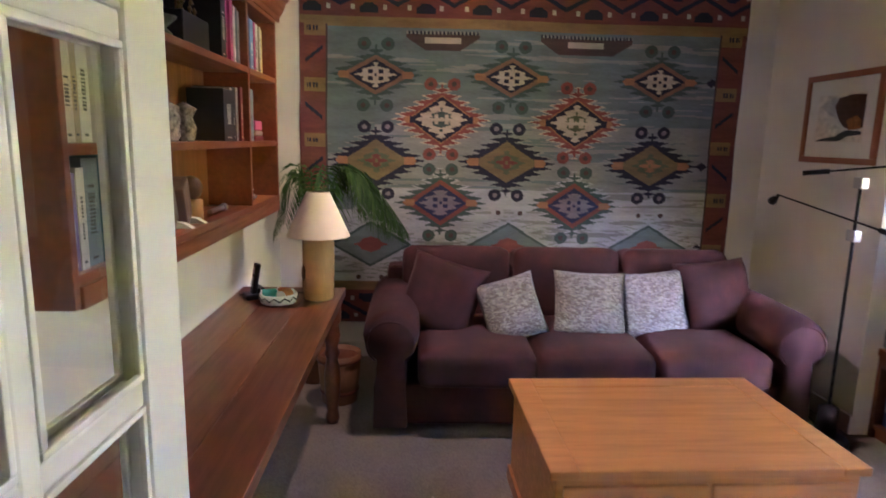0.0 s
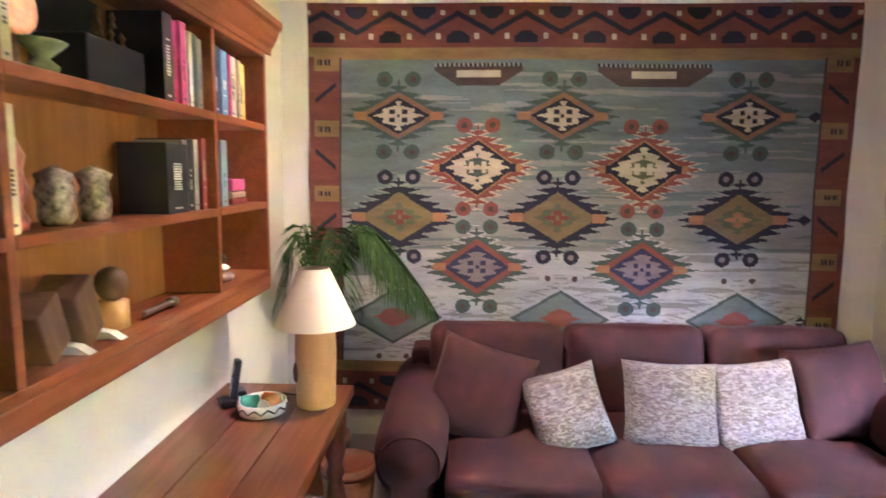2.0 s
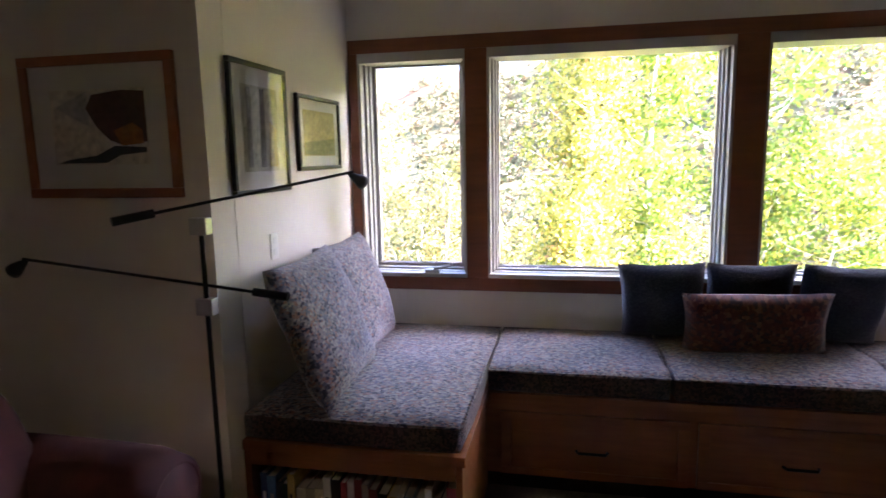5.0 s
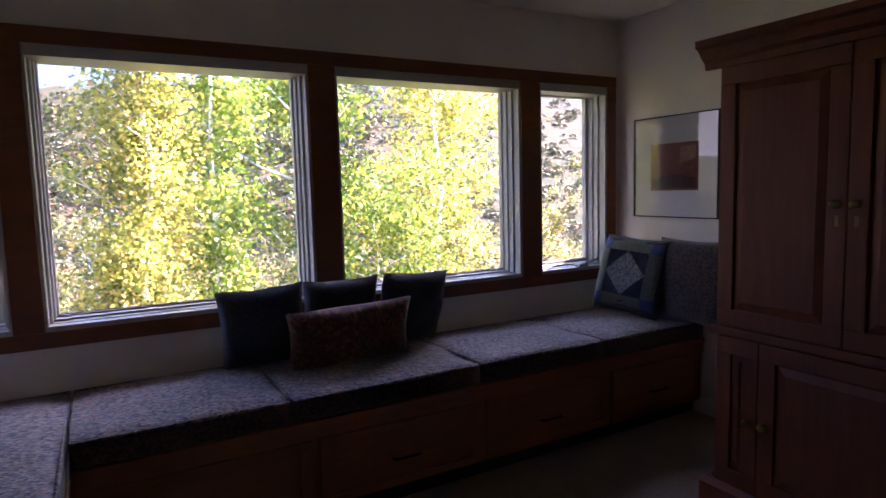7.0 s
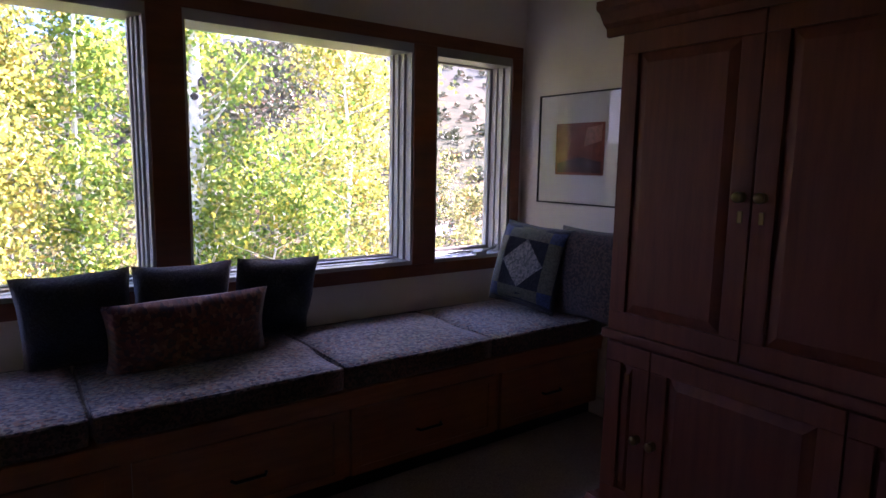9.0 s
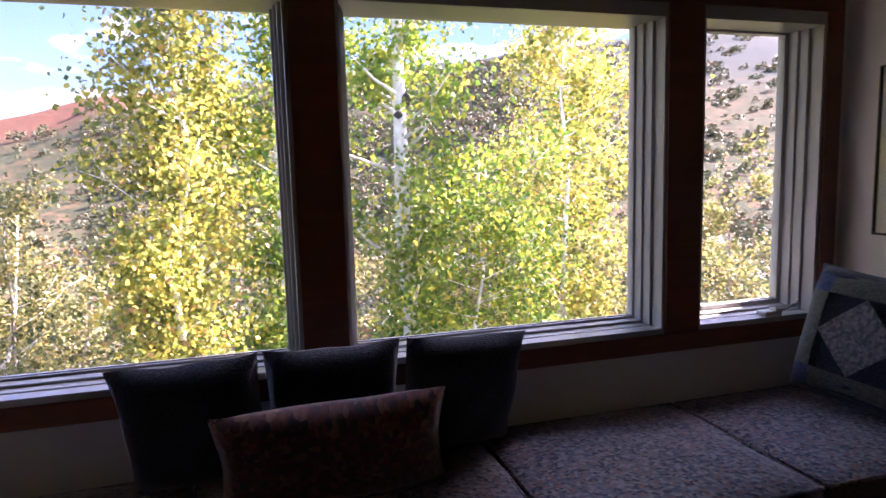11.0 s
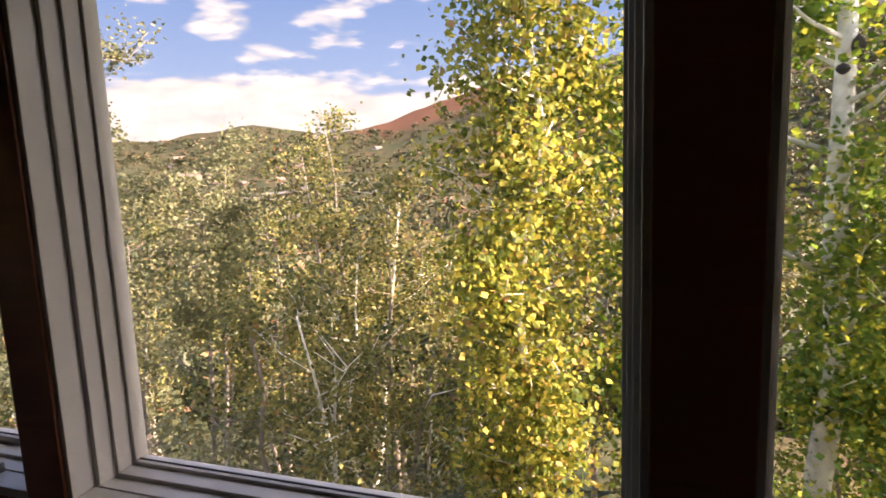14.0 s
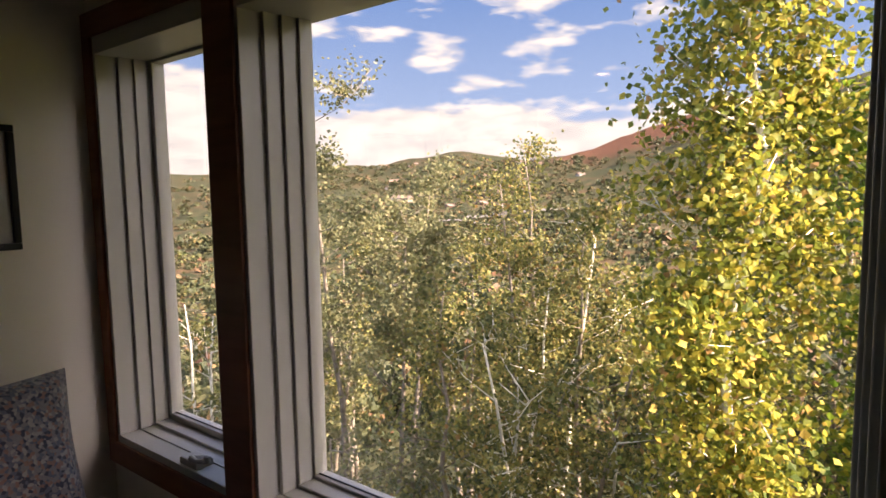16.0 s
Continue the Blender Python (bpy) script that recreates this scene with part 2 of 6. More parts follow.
def prism(outline, lo, hi, axis="y", bm=None):
    """An outline in the plane across an axis, pushed from lo to hi along it."""
    bm = bm or bmesh.new()
    put = {"x": lambda a, b, c: (c, a, b), "y": lambda a, b, c: (a, c, b), "z": lambda a, b, c: (a, b, c)}[axis]
    one, two = [[bm.verts.new(put(a, b, c)) for a, b in outline] for c in (lo, hi)]
    k = len(outline)
    for i in range(k):
        bm.faces.new((one[i], one[(i + 1) % k], two[(i + 1) % k], two[i]))
    bm.faces.new(one[::-1])
    bm.faces.new(two)
    bmesh.ops.recalc_face_normals(bm, faces=bm.faces)
    return bm


def pillow(w, h, d, seed=0, n=14, sag=0.0):
    """A stuffed square cushion in the xz plane, thick along y, with a pinched seam and pulled corners."""
    rnd = random.Random(seed)
    bm = bmesh.new()
    ph = [rnd.uniform(0, 6.28) for _ in range(4)]
    grid = {}
    for side in (1, -1):
        for i in range(n + 1):
            for j in range(n + 1):
                u, v = 2 * i / n - 1, 2 * j / n - 1
                edge = abs(u) > 0.999 or abs(v) > 0.999
                if edge and side == -1:
                    grid[side, i, j] = grid[1, i, j]
                    continue
                puff = max(0.0, (1 - u**4) * (1 - v**4)) ** 0.55
                wob = 1 + 0.1 * math.sin(3 * u + ph[0]) * math.sin(2.5 * v + ph[1])
                pin = 1 - 0.075 * (1 - v * v) * abs(u) ** 3
                pinv = 1 - 0.075 * (1 - u * u) * abs(v) ** 3
                rnd_c = 1 - 0.015 * (u * v) ** 4
                x, z = u * w / 2 * pin * rnd_c, v * h / 2 * pinv * rnd_c
                y = side * d / 2 * puff * wob + 0.006 * math.sin(7 * u + ph[2]) * math.sin(6 * v + ph[3])
                z -= sag * (1 - u * u) * max(0, v)
                grid[side, i, j] = bm.verts.new((x, y, z))
    for side in (1, -1):
        for i in range(n):
            for j in range(n):
                q = [grid[side, i, j], grid[side, i + 1, j], grid[side, i + 1, j + 1], grid[side, i, j + 1]]
                if len(set(q)) == 4:
                    bm.faces.new(q if side == -1 else q[::-1])
    return bm


def soft_block(w, d, h, r=0.05, crown=0.02, seed=0, n=10):
    """An upholstered block, x by y by z from its base centre, with rounded edges and a crowned top."""
    rnd = random.Random(seed)
    ph = [rnd.uniform(0, 6.28) for _ in range(3)]
    bm = bmesh.new()
    bmesh.ops.create_cube(bm, size=2.0)
    bmesh.ops.subdivide_edges(bm, edges=bm.edges, cuts=n, use_grid_fill=True)
    for v in bm.verts:
        u = v.co.copy()
        s = Vector((w / 2, d / 2, h / 2))
        p = Vector((u.x * s.x, u.y * s.y, u.z * s.z))
        q = Vector([max(-(s[k] - r), min(s[k] - r, p[k])) for k in range(3)])
        o = p - q
        if o.length > 1e-6:
            p = q + o.normalized() * min(r, o.length if min(abs(u.x), abs(u.y), abs(u.z)) > 2 else r)
        if u.z > 0.3:
            p.z += crown * (1 - u.x**2) * (1 - u.y**2) * u.z + 0.004 * math.sin(5 * u.x + ph[0]) * math.sin(4 * u.y + ph[1])
        p.y += 0.004 * math.sin(6 * u.x + ph[2]) * abs(u.y)
        v.co = p + Vector((0, 0, h / 2))
    return bm


def pane_box(lo, hi, toward):
    """A thin pane whose two faces both look toward the room."""
    bm = box(lo, hi, 0)
    bm.normal_update()
    for f in list(bm.faces):
        if f.normal.dot(Vector(toward)) < -0.5:
            f.normal_flip()
    return bm

# ---- large structure ----
YT, XR, YN, XW, YS, YD, ZC = 5.41, 3.35, 4.23, 4.825, -0.14, 1.12, 2.64   # tapestry wall, right wall, nook wall, window wall, south wall, door wall, ceiling
TOP = 2.75
solid("floor", box((-0.2, -2.2, -0.12), (5.05, 5.63, 0), 0), CARPET, "beige wall-to-wall carpet", "floor", kind="structure")
bm = bmesh.new()
corners = [(-0.2, -2.2, 2.67), (5.05, -2.2, 2.63), (5.05, 5.63, 2.63), (-0.2, 5.63, 2.67)]
lo = [bm.verts.new(c) for c in corners]
hi = [bm.verts.new((x, y, 2.78)) for x, y, _ in corners]
bm.faces.new(lo[::-1]), bm.faces.new(hi)
for i in range(4):
    bm.faces.new((lo[i], lo[(i + 1) % 4], hi[(i + 1) % 4], hi[i]))
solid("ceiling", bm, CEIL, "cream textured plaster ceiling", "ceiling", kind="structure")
walls = [("wall_west", (-0.18, -2.2, 0), (0, YT + 0.18, TOP)), ("wall_north", (0, YT, 0), (XR, YT + 0.18, TOP)),
         ("wall_east_pier", (XR, YN + 0.002, 0), (XR + 0.16, YT + 0.18, TOP)), ("wall_nook", (XR + 0.16, YN, 0), (XW, YN + 0.18, TOP)),
         ("wall_south", (1.6, YS - 0.16, 0), (XW, YS, TOP)), ("wall_jog", (1.48, YS - 0.16, 0), (1.6, YD, TOP)),
         ("wall_hall_end", (0, -2.2, 0), (1.48, -2.05, TOP)), ("wall_hall_side", (1.48, -2.2, 0), (1.6, YS - 0.16, TOP))]
for n, a, b in walls:
    solid(n, box(a, b, 0), WALL, "cream painted plaster wall", "wall", kind="structure")
door_wall = thing("wall_door", "cream painted wall with a doorway", "wall", kind="structure")
DX0, DX1 = 0.56, 1.4
part("wall_piece", box((0, YD - 0.12, 0), (DX0, YD, TOP), 0), WALL, door_wall)
part("wall_piece", box((DX1, YD - 0.12, 0), (1.48, YD, TOP), 0), WALL, door_wall)
part("wall_piece", box((DX0, YD - 0.12, 2.19), (DX1, YD, TOP), 0), WALL, door_wall)
for n, a, b in (("casing", (DX0 - 0.07, YD, 0), (DX0, YD + 0.018, 2.26)), ("casing", (DX1, YD, 0), (DX1 + 0.07, YD + 0.018, 2.26)), ("casing", (DX0, YD, 2.19), (DX1, YD + 0.018, 2.26))):
    part(n, box(a, b, 0.004), WHITE, door_wall)
for a, b in (((0, 4.55, 0), (0.015, YT, 0.11)), ((0.015, YT - 0.015, 0), (XR - 0.015, YT, 0.11)), ((XR - 0.015, YN, 0), (XR, YT, 0.11)), ((1.6, YS, 0), (XW, YS + 0.015, 0.11))):
    solid("baseboard", box(a, b, 0.004), WALL, "painted baseboard along the wall", "baseboard", kind="structure")

# window wall with four openings
WIN = [(3.545, 4.175, 0.885, 2.18), (2.15, 3.43, 0.885, 2.18), (0.74, 2.005, 0.885, 2.18), (-0.02, 0.59, 0.885, 2.18)]
ww = thing("wall_window", "cream painted wall with a row of four windows", "wall", kind="structure")
XO = XW + 0.2
part("wall_piece", box((XW, YS - 0.16, 0), (XO, YN + 0.18, 0.885), 0), WALL, ww)
part("wall_piece", box((XW, YS - 0.16, 2.18), (XO, YN + 0.18, TOP), 0), WALL, ww)
ys = [YN + 0.18, *[v for y0, y1, _, _ in WIN for v in (y1, y0)], YS - 0.16]
for i in range(0, len(ys), 2):
    part("wall_piece", box((XW, ys[i + 1], 0.885), (XO, ys[i], 2.18), 0), WALL, ww)
# wooden casing round the whole row
trim = thing("trim", "reddish fir casing framing the window row", "window trim", kind="structure")
TX = XW - 0.02
part("head_casing", box((TX, -0.1, 2.172), (XW - 0.001, 4.226, 2.247), 0.004), TRIMWOOD, trim)
part("sill_casing", box((TX, -0.1, 0.815), (XW - 0.001, 4.226, 0.89), 0.004), TRIMWOOD, trim)
for a, b in ((-0.1, -0.016), (0.586, 0.744), (2.001, 2.154), (3.426, 3.549), (4.171, 4.226)):
    part("mullion_casing", box((TX, a, 0.89), (XW - 0.001, b, 2.172), 0.004), TRIMWOOD, trim)


def window_unit(i, y0, y1, z0, z1, crank):
    w = thing(f"window_{i}", "white vinyl window, greyed as backlit, with a stepped frame and clear glass", "window", kind="structure")
    head = 0.004
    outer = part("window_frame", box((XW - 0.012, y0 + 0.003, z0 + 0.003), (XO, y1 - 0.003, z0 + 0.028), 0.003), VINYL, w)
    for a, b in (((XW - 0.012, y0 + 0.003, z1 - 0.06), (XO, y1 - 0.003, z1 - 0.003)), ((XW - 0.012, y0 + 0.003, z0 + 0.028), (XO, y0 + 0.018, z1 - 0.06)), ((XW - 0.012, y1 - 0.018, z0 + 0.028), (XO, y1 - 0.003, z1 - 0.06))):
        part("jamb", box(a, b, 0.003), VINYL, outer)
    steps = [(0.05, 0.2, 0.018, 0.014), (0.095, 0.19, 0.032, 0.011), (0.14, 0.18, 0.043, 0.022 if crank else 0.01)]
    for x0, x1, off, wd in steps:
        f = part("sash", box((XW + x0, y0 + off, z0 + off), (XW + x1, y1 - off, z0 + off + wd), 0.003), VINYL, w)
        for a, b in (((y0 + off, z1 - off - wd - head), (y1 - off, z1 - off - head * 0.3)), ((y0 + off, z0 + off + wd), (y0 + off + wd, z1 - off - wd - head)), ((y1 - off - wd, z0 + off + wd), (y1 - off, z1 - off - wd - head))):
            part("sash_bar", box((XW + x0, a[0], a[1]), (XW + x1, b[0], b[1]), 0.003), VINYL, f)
    in_ = 0.065 if crank else 0.053
    part("gasket", box((XW + 0.152, y0 + in_, z0 + in_), (XW + 0.156, y1 - in_, z0 + in_ + 0.003), 0), BLACKP, w)
    pane = part("pane", pane_box((XW + 0.16, y0 + in_ - 0.004, z0 + in_ - 0.004), (XW + 0.166, y1 - in_ + 0.004, z1 - in_ - head + 0.004), (-1, 0, 0)), GLASS, w)
    pane.visible_shadow = False
    if crank:
        c = part("crank_handle", tube([(XW + 0.03, y0 + 0.2, z0 + 0.045), (XW + 0.0, y0 + 0.2, z0 + 0.055), (XW - 0.01, y0 + 0.16, z0 + 0.06), (XW - 0.012, y0 + 0.1, z0 + 0.075)], [0.012, 0.01, 0.007, 0.007]), VINYL, w)
        part("knob", lathe([(0.001, -0.012), (0.01, -0.008), (0.01, 0.008), (0.001, 0.012)], 10, pose(XW - 0.012, y0 + 0.098, z0 + 0.083)), VINYL, c)
        part("crank_base", box((XW - 0.005, y0 + 0.17, z0 + 0.025), (XW + 0.05, y0 + 0.26, z0 + 0.048), 0.006), VINYL, w)


for i, (y0, y1, z0, z1) in enumerate(WIN):
    window_unit(i + 1, y0, y1, z0, z1, i in (0, 3))
# unseen overhang, added and sized to limit sun and sky light entering the windows
solid("eave", box((XO, YS - 1.2, 2.55), (XO + 0.56, YN + 1.2, 2.68), 0.01), TRIMWOOD, "unseen overhang added outside the windows to block sun", "roof", kind="structure")

# ---- outdoors ----
CX, CY = 5.0, 2.0


def ridge(phi):
    """How high the skyline stands, in degrees, by the bearing clockwise from north."""
    pts = [(-60, 1.0), (20, 1.2), (40, 2.2), (46, 2.5), (50, 2.8), (52.3, 3.5), (54, 3.65), (57.2, 2.9), (60.5, 2.7), (63.5, 2.95), (66.3, 3.65), (68.3, 4.5), (71, 5.2), (77, 7.0), (84, 8.0), (92, 8.8), (105, 9.8), (118, 10.8), (126, 11.2), (133, 10.4), (150, 9.0), (180, 5.0), (240, 2.0), (300, 1.0)]
    p = (phi + 60) % 360 - 60
    for (a, u), (b, v) in zip(pts, pts[1:]):
        if a <= p <= b:
            return u + (v - u) * (p - a) / (b - a)
    return 1.0


def ground_z(x, y):
    dx, dy = x - CX, y - CY
    r = math.hypot(dx, dy)
    phi = math.degrees(math.atan2(dx, dy))
    top = 1.6 + 900 * math.tan(radians(ridge(phi)))
    near = -3.3 - 10 * min(1, max(0, (r - 6) / 90)) ** 0.9
    side = min(1, max(0, (((phi + 60) % 360 - 60) - 68) / 40)) if phi > 0 else 0
    start = 330 - 230 * side
    k = min(1, max(0, (r - start) / (900 - start)))
    k = k * k * (3 - 2 * k) * 0.55 + k * 0.45
    bumps = noise.noise(Vector((x / 60, y / 60, 0))) * min(8, r * 0.03) + noise.noise(Vector((x / 14, y / 14, 3))) * min(1.4, r * 0.012)
    return near * (1 - k) + top * k + bumps * (0.4 if r > 850 else 1)


bm = bmesh.new()
radii = [0.0, 3, 6, 9, 13, 18, 24, 32, 42, 55, 70, 90, 115, 145, 180, 220, 270, 330, 400, 480, 570, 660, 750, 830, 900, 1000, 1400, 2500, 4500]
NA = 300
rings = []
for r in radii[1:]:
    ring = []
    for k in range(NA):
        a = 2 * math.pi * k / NA
        x, y = CX + r * math.sin(a), CY + r * math.cos(a)
        z = ground_z(x, y) if r <= 900 else ground_z(CX + 900 * math.sin(a), CY + 900 * math.cos(a)) - (r - 900) * 0.03
        ring.append(bm.verts.new((x, y, min(z, -3.2) if r < 12 else z)))
    rings.append(ring)
mid = bm.verts.new((CX, CY, -3.3))
for k in range(NA):
    bm.faces.new((mid, rings[0][(k + 1) % NA], rings[0][k]))
for a, b in zip(rings, rings[1:]):
    for k in range(NA):
        bm.faces.new((a[k], a[(k + 1) % NA], b[(k + 1) % NA], b[k]))
bmesh.ops.recalc_face_normals(bm, faces=bm.faces)
m, t, b = _nodes("dry_hillside")
v = _coord(t)
n1, n2, n3 = _noise(t, v, 0.02, 5), _noise(t, v, 0.16, 5, 0.7), _noise(t, v, 1.3, 4, 0.7)
# ground colours kept extra dark, with the slopes' backlit shade painted in
c = _ramp(t, n1, [(0.35, (0.028, 0.034, 0.02)), (0.45, (0.05, 0.048, 0.026)), (0.53, (0.085, 0.05, 0.03)), (0.6, (0.058, 0.048, 0.028)), (0.7, (0.03, 0.036, 0.022))])
c = _mix(t, _ramp(t, n2, [(0.43, (0, 0, 0)), (0.53, (1, 1, 1))]), c, (0.022, 0.03, 0.017))
c = _mix(t, _ramp(t, n3, [(0.5, (0, 0, 0)), (0.6, (0.7, 0.7, 0.7))]), c, (0.055, 0.05, 0.026))
# rust-red oak brush on one hill
dist = t.nodes.new("ShaderNodeVectorMath")
dist.operation = "DISTANCE"
tc = t.nodes.new("ShaderNodeTexCoord")
t.links.new(tc.outputs["Object"], dist.inputs[0])
dist.inputs[1].default_value = (CX + 800 * math.sin(radians(73)), CY + 800 * math.cos(radians(73)), 40)
mr = t.nodes.new("ShaderNodeMapRange")
mr.inputs[1].default_value, mr.inputs[2].default_value, mr.inputs[3].default_value, mr.inputs[4].default_value = 110, 190, 0.6, 0.0
t.links.new(dist.outputs["Value"], mr.inputs[0])
c = _mix(t, mr.outputs[0], c, (0.12, 0.045, 0.03))
# bluish forest to the southeast, its dark tone also painting the slope's shade
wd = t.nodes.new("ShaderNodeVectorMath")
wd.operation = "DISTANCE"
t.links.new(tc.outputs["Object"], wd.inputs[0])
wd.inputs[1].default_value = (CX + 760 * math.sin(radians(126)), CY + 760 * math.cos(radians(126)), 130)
forest_shade = t.nodes.new("ShaderNodeMapRange")
forest_shade.inputs[1].default_value, forest_shade.inputs[2].default_value, forest_shade.inputs[3].default_value, forest_shade.inputs[4].default_value = 260, 420, 0.85, 0.0
t.links.new(wd.outputs["Value"], forest_shade.inputs[0])
c = _mix(t, forest_shade.outputs[0], c, _ramp(t, n2, [(0.4, (0.012, 0.02, 0.022)), (0.6, (0.03, 0.04, 0.04))]))
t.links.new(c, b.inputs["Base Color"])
b.inputs["Roughness"].default_value = 1.0
b.inputs["Specular IOR Level"].default_value = 0.05
_bump(t, b, n2, 0.8, 2.0)
HILL = m
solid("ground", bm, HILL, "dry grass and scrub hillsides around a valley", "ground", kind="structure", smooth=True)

# far sky with banks of white cloud, a backdrop beyond the hills
bm = bmesh.new()
cols = []
for i in range(41):
    a = radians(15 + 125 * i / 40)
    cols.append([bm.verts.new((CX + 4200 * math.sin(a), CY + 4200 * math.cos(a), -350 + 2900 * j / 12)) for j in range(13)])
for p, q in zip(cols, cols[1:]):
    for j in range(12):
        bm.faces.new((p[j], q[j], q[j + 1], p[j + 1]))
m, t, b = _nodes("cloud_bank")
t.nodes.remove(b)
em = t.nodes.new("ShaderNodeEmission")
v = _coord(t, (0.0011, 0.0011, 0.0034))
cl = _noise(t, v, 1.6, 7, 0.55)
sep = t.nodes.new("ShaderNodeSeparateXYZ")
co = t.nodes.new("ShaderNodeTexCoord")
t.links.new(co.outputs["Object"], sep.inputs[0])
hz = t.nodes.new("ShaderNodeMapRange")
hz.inputs[1].default_value, hz.inputs[2].default_value, hz.inputs[3].default_value, hz.inputs[4].default_value = 0, 1500, 0.0, 1.0
t.links.new(sep.outputs[2], hz.inputs[0])
blue = _ramp(t, hz.outputs[0], [(0.0, (0.62, 0.72, 0.86)), (0.35, (0.3, 0.5, 0.84)), (1.0, (0.1, 0.27, 0.66))])
low = _ramp(t, hz.outputs[0], [(0.0, (0.42, 0.42, 0.42)), (0.26, (0.3, 0.3, 0.3)), (0.4, (0.02, 0.02, 0.02)), (0.53, (0.07, 0.07, 0.07)), (0.62, (0, 0, 0)), (0.8, (0.06, 0.06, 0.06)), (1.0, (0.03, 0.03, 0.03))])
su = t.nodes.new("ShaderNodeMath")
su.operation = "ADD"
t.links.new(cl, su.inputs[0])
t.links.new(low, su.inputs[1])
mask = _ramp(t, su.outputs[0], [(0.55, (0, 0, 0)), (0.66, (1, 1, 1))])
body = _ramp(t, _noise(t, v, 3.2, 6), [(0.35, (0.66, 0.73, 0.78)), (0.6, (0.9, 0.97, 0.98))])
t.links.new(_mix(t, mask, blue, body), em.inputs[0])
em.inputs[1].default_value = 0.235
t.links.new(em.outputs[0], t.nodes["Material Output"].inputs[0])
solid("backdrop", bm, m, "blue sky with banks of white cloud", "sky", kind="structure")


# ---- trees ----
def leaves_mesh(name, centres, spread, count, size, rnd, clump=0.6):
    """Many small leaves round the centres; a leaf is a pointed oval of two folded halves."""
    g = np.random.RandomState(rnd.randrange(1 << 30))
    w = g.uniform(0, 1, len(centres)) ** clump
    pick = g.choice(len(centres), count, p=w / w.sum())
    p = np.array(centres)[pick] + g.normal(0, 1, (count, 3)) * spread * g.uniform(0.6, 1.3, (len(centres), 1))[pick]
    d = g.normal(0, 1, (count, 3))
    d[:, 2] -= 0.4
    d /= np.linalg.norm(d, axis=1)[:, None]
    s = np.cross(d, g.normal(0, 1, (count, 3)))
    s /= np.linalg.norm(s, axis=1)[:, None]
    up = np.cross(d, s)
    sz = size * g.uniform(0.55, 1.25, (count, 1))
    v = np.stack([p, p + d * sz * 0.45 + s * sz * 0.46 + up * sz * 0.1, p + d * sz, p + d * sz * 0.45 - s * sz * 0.46 + up * sz * 0.1], 1).reshape(-1, 3)
    me = bpy.data.meshes.new(name)
    i = np.arange(count) * 4
    me.from_pydata(v.tolist(), [], np.stack([i, i + 1, i + 2, i + 3], 1).tolist())
    return me


def tree(label, x, y, top, radius, crown_low, leaf, bark, count, size, trunk_r, seed, lean=(0, 0), limbs=26, spread=0.16, category="aspen tree", twigs=1.0, stems=1, clump=0.6, open_front=0.0):
    rnd = random.Random(seed)
    base = min(-3.3, ground_z(x, y)) - 0.1 if math.hypot(x - CX, y - CY) < 12 else ground_z(x, y) - 0.1
    e = thing("tree", label, category, pose(x, y, base), "trees outside the windows")
    hgt = top - base
    bm = bmesh.new()
    centres = []
    for s in range(stems):
        ox, oy = (rnd.uniform(-0.35, 0.35), rnd.uniform(-0.35, 0.35)) if stems > 1 else (0, 0)
        h = hgt * (1 if s == 0 else rnd.uniform(0.7, 0.95))
        ln = (lean[0] + ox * 1.5, lean[1] + oy * 1.5)
        bend = [rnd.uniform(-1, 1) * 0.05 * h * 0.2 for _ in range(8)]
        P = [Vector((ox + ln[0] * (k / 9) ** 1.3 + bend[k % 8] * (k > 0), oy + ln[1] * (k / 9) ** 1.3 + bend[(k + 3) % 8] * (k > 0), h * k / 9)) for k in range(10)]
        tube(P, [trunk_r * (1 - 0.88 * (k / 9) ** 1.1) for k in range(10)], 9, bm)
        lo = (crown_low - base) / h
        for k in range(limbs // stems):
            f = lo + (0.98 - lo) * (k + rnd.random()) / (limbs // stems)
            i = min(8, int(f * 9))
            p0 = P[i].lerp(P[i + 1], f * 9 - i)
            a = rnd.uniform(0, 2 * math.pi)
            shape = math.sin(math.pi * min(1, max(0.12, 0.2 + 0.8 * (1 - (f - lo) / (1 - lo))))) ** 0.6
            ln_ = radius * rnd.uniform(0.45, 1.1) * max(0.3, shape)
            rise = rnd.uniform(0.15, 0.8) * ln_
            p1 = p0 + Vector((math.cos(a) * ln_ * 0.55, math.sin(a) * ln_ * 0.55, rise * 0.4))
            p2 = p0 + Vector((math.cos(a) * ln_, math.sin(a) * ln_, rise))
            r0 = max(0.005, trunk_r * 0.32 * (1 - f * 0.7))
            tube([p0, p1, p2], [r0, r0 * 0.65, 0.003], 5, bm)
            for q in (0.3, 0.5, 0.7, 0.85, 1.0):
                c = p0.lerp(p2, q)
                centres.append((c.x + rnd.uniform(-0.1, 0.1), c.y + rnd.uniform(-0.1, 0.1), c.z + rnd.uniform(-0.05, 0.12)))
            for _ in range(int(2 * twigs)):
                q0 = p0.lerp(p2, rnd.uniform(0.4, 0.95))
                q1 = q0 + Vector((rnd.uniform(-1, 1), rnd.uniform(-1, 1), rnd.uniform(-0.2, 1))) * ln_ * 0.35
                tube([q0, q1], [0.006, 0.002], 4, bm)
                centres.append(tuple(q1))
    # the lower shoots on the house side are thin
    centres = [c for c in centres if not (c[0] < 0.1 and abs(c[1]) < 0.3 and rnd.random() < open_front)]
    part("trunk", bm, bark, e, smooth=True)
    me = leaves_mesh("crown", centres, spread, count, size, rnd, clump)
    me.materials.append(leaf)
    cr = new("crown", me)
    cr.parent = e
    return e


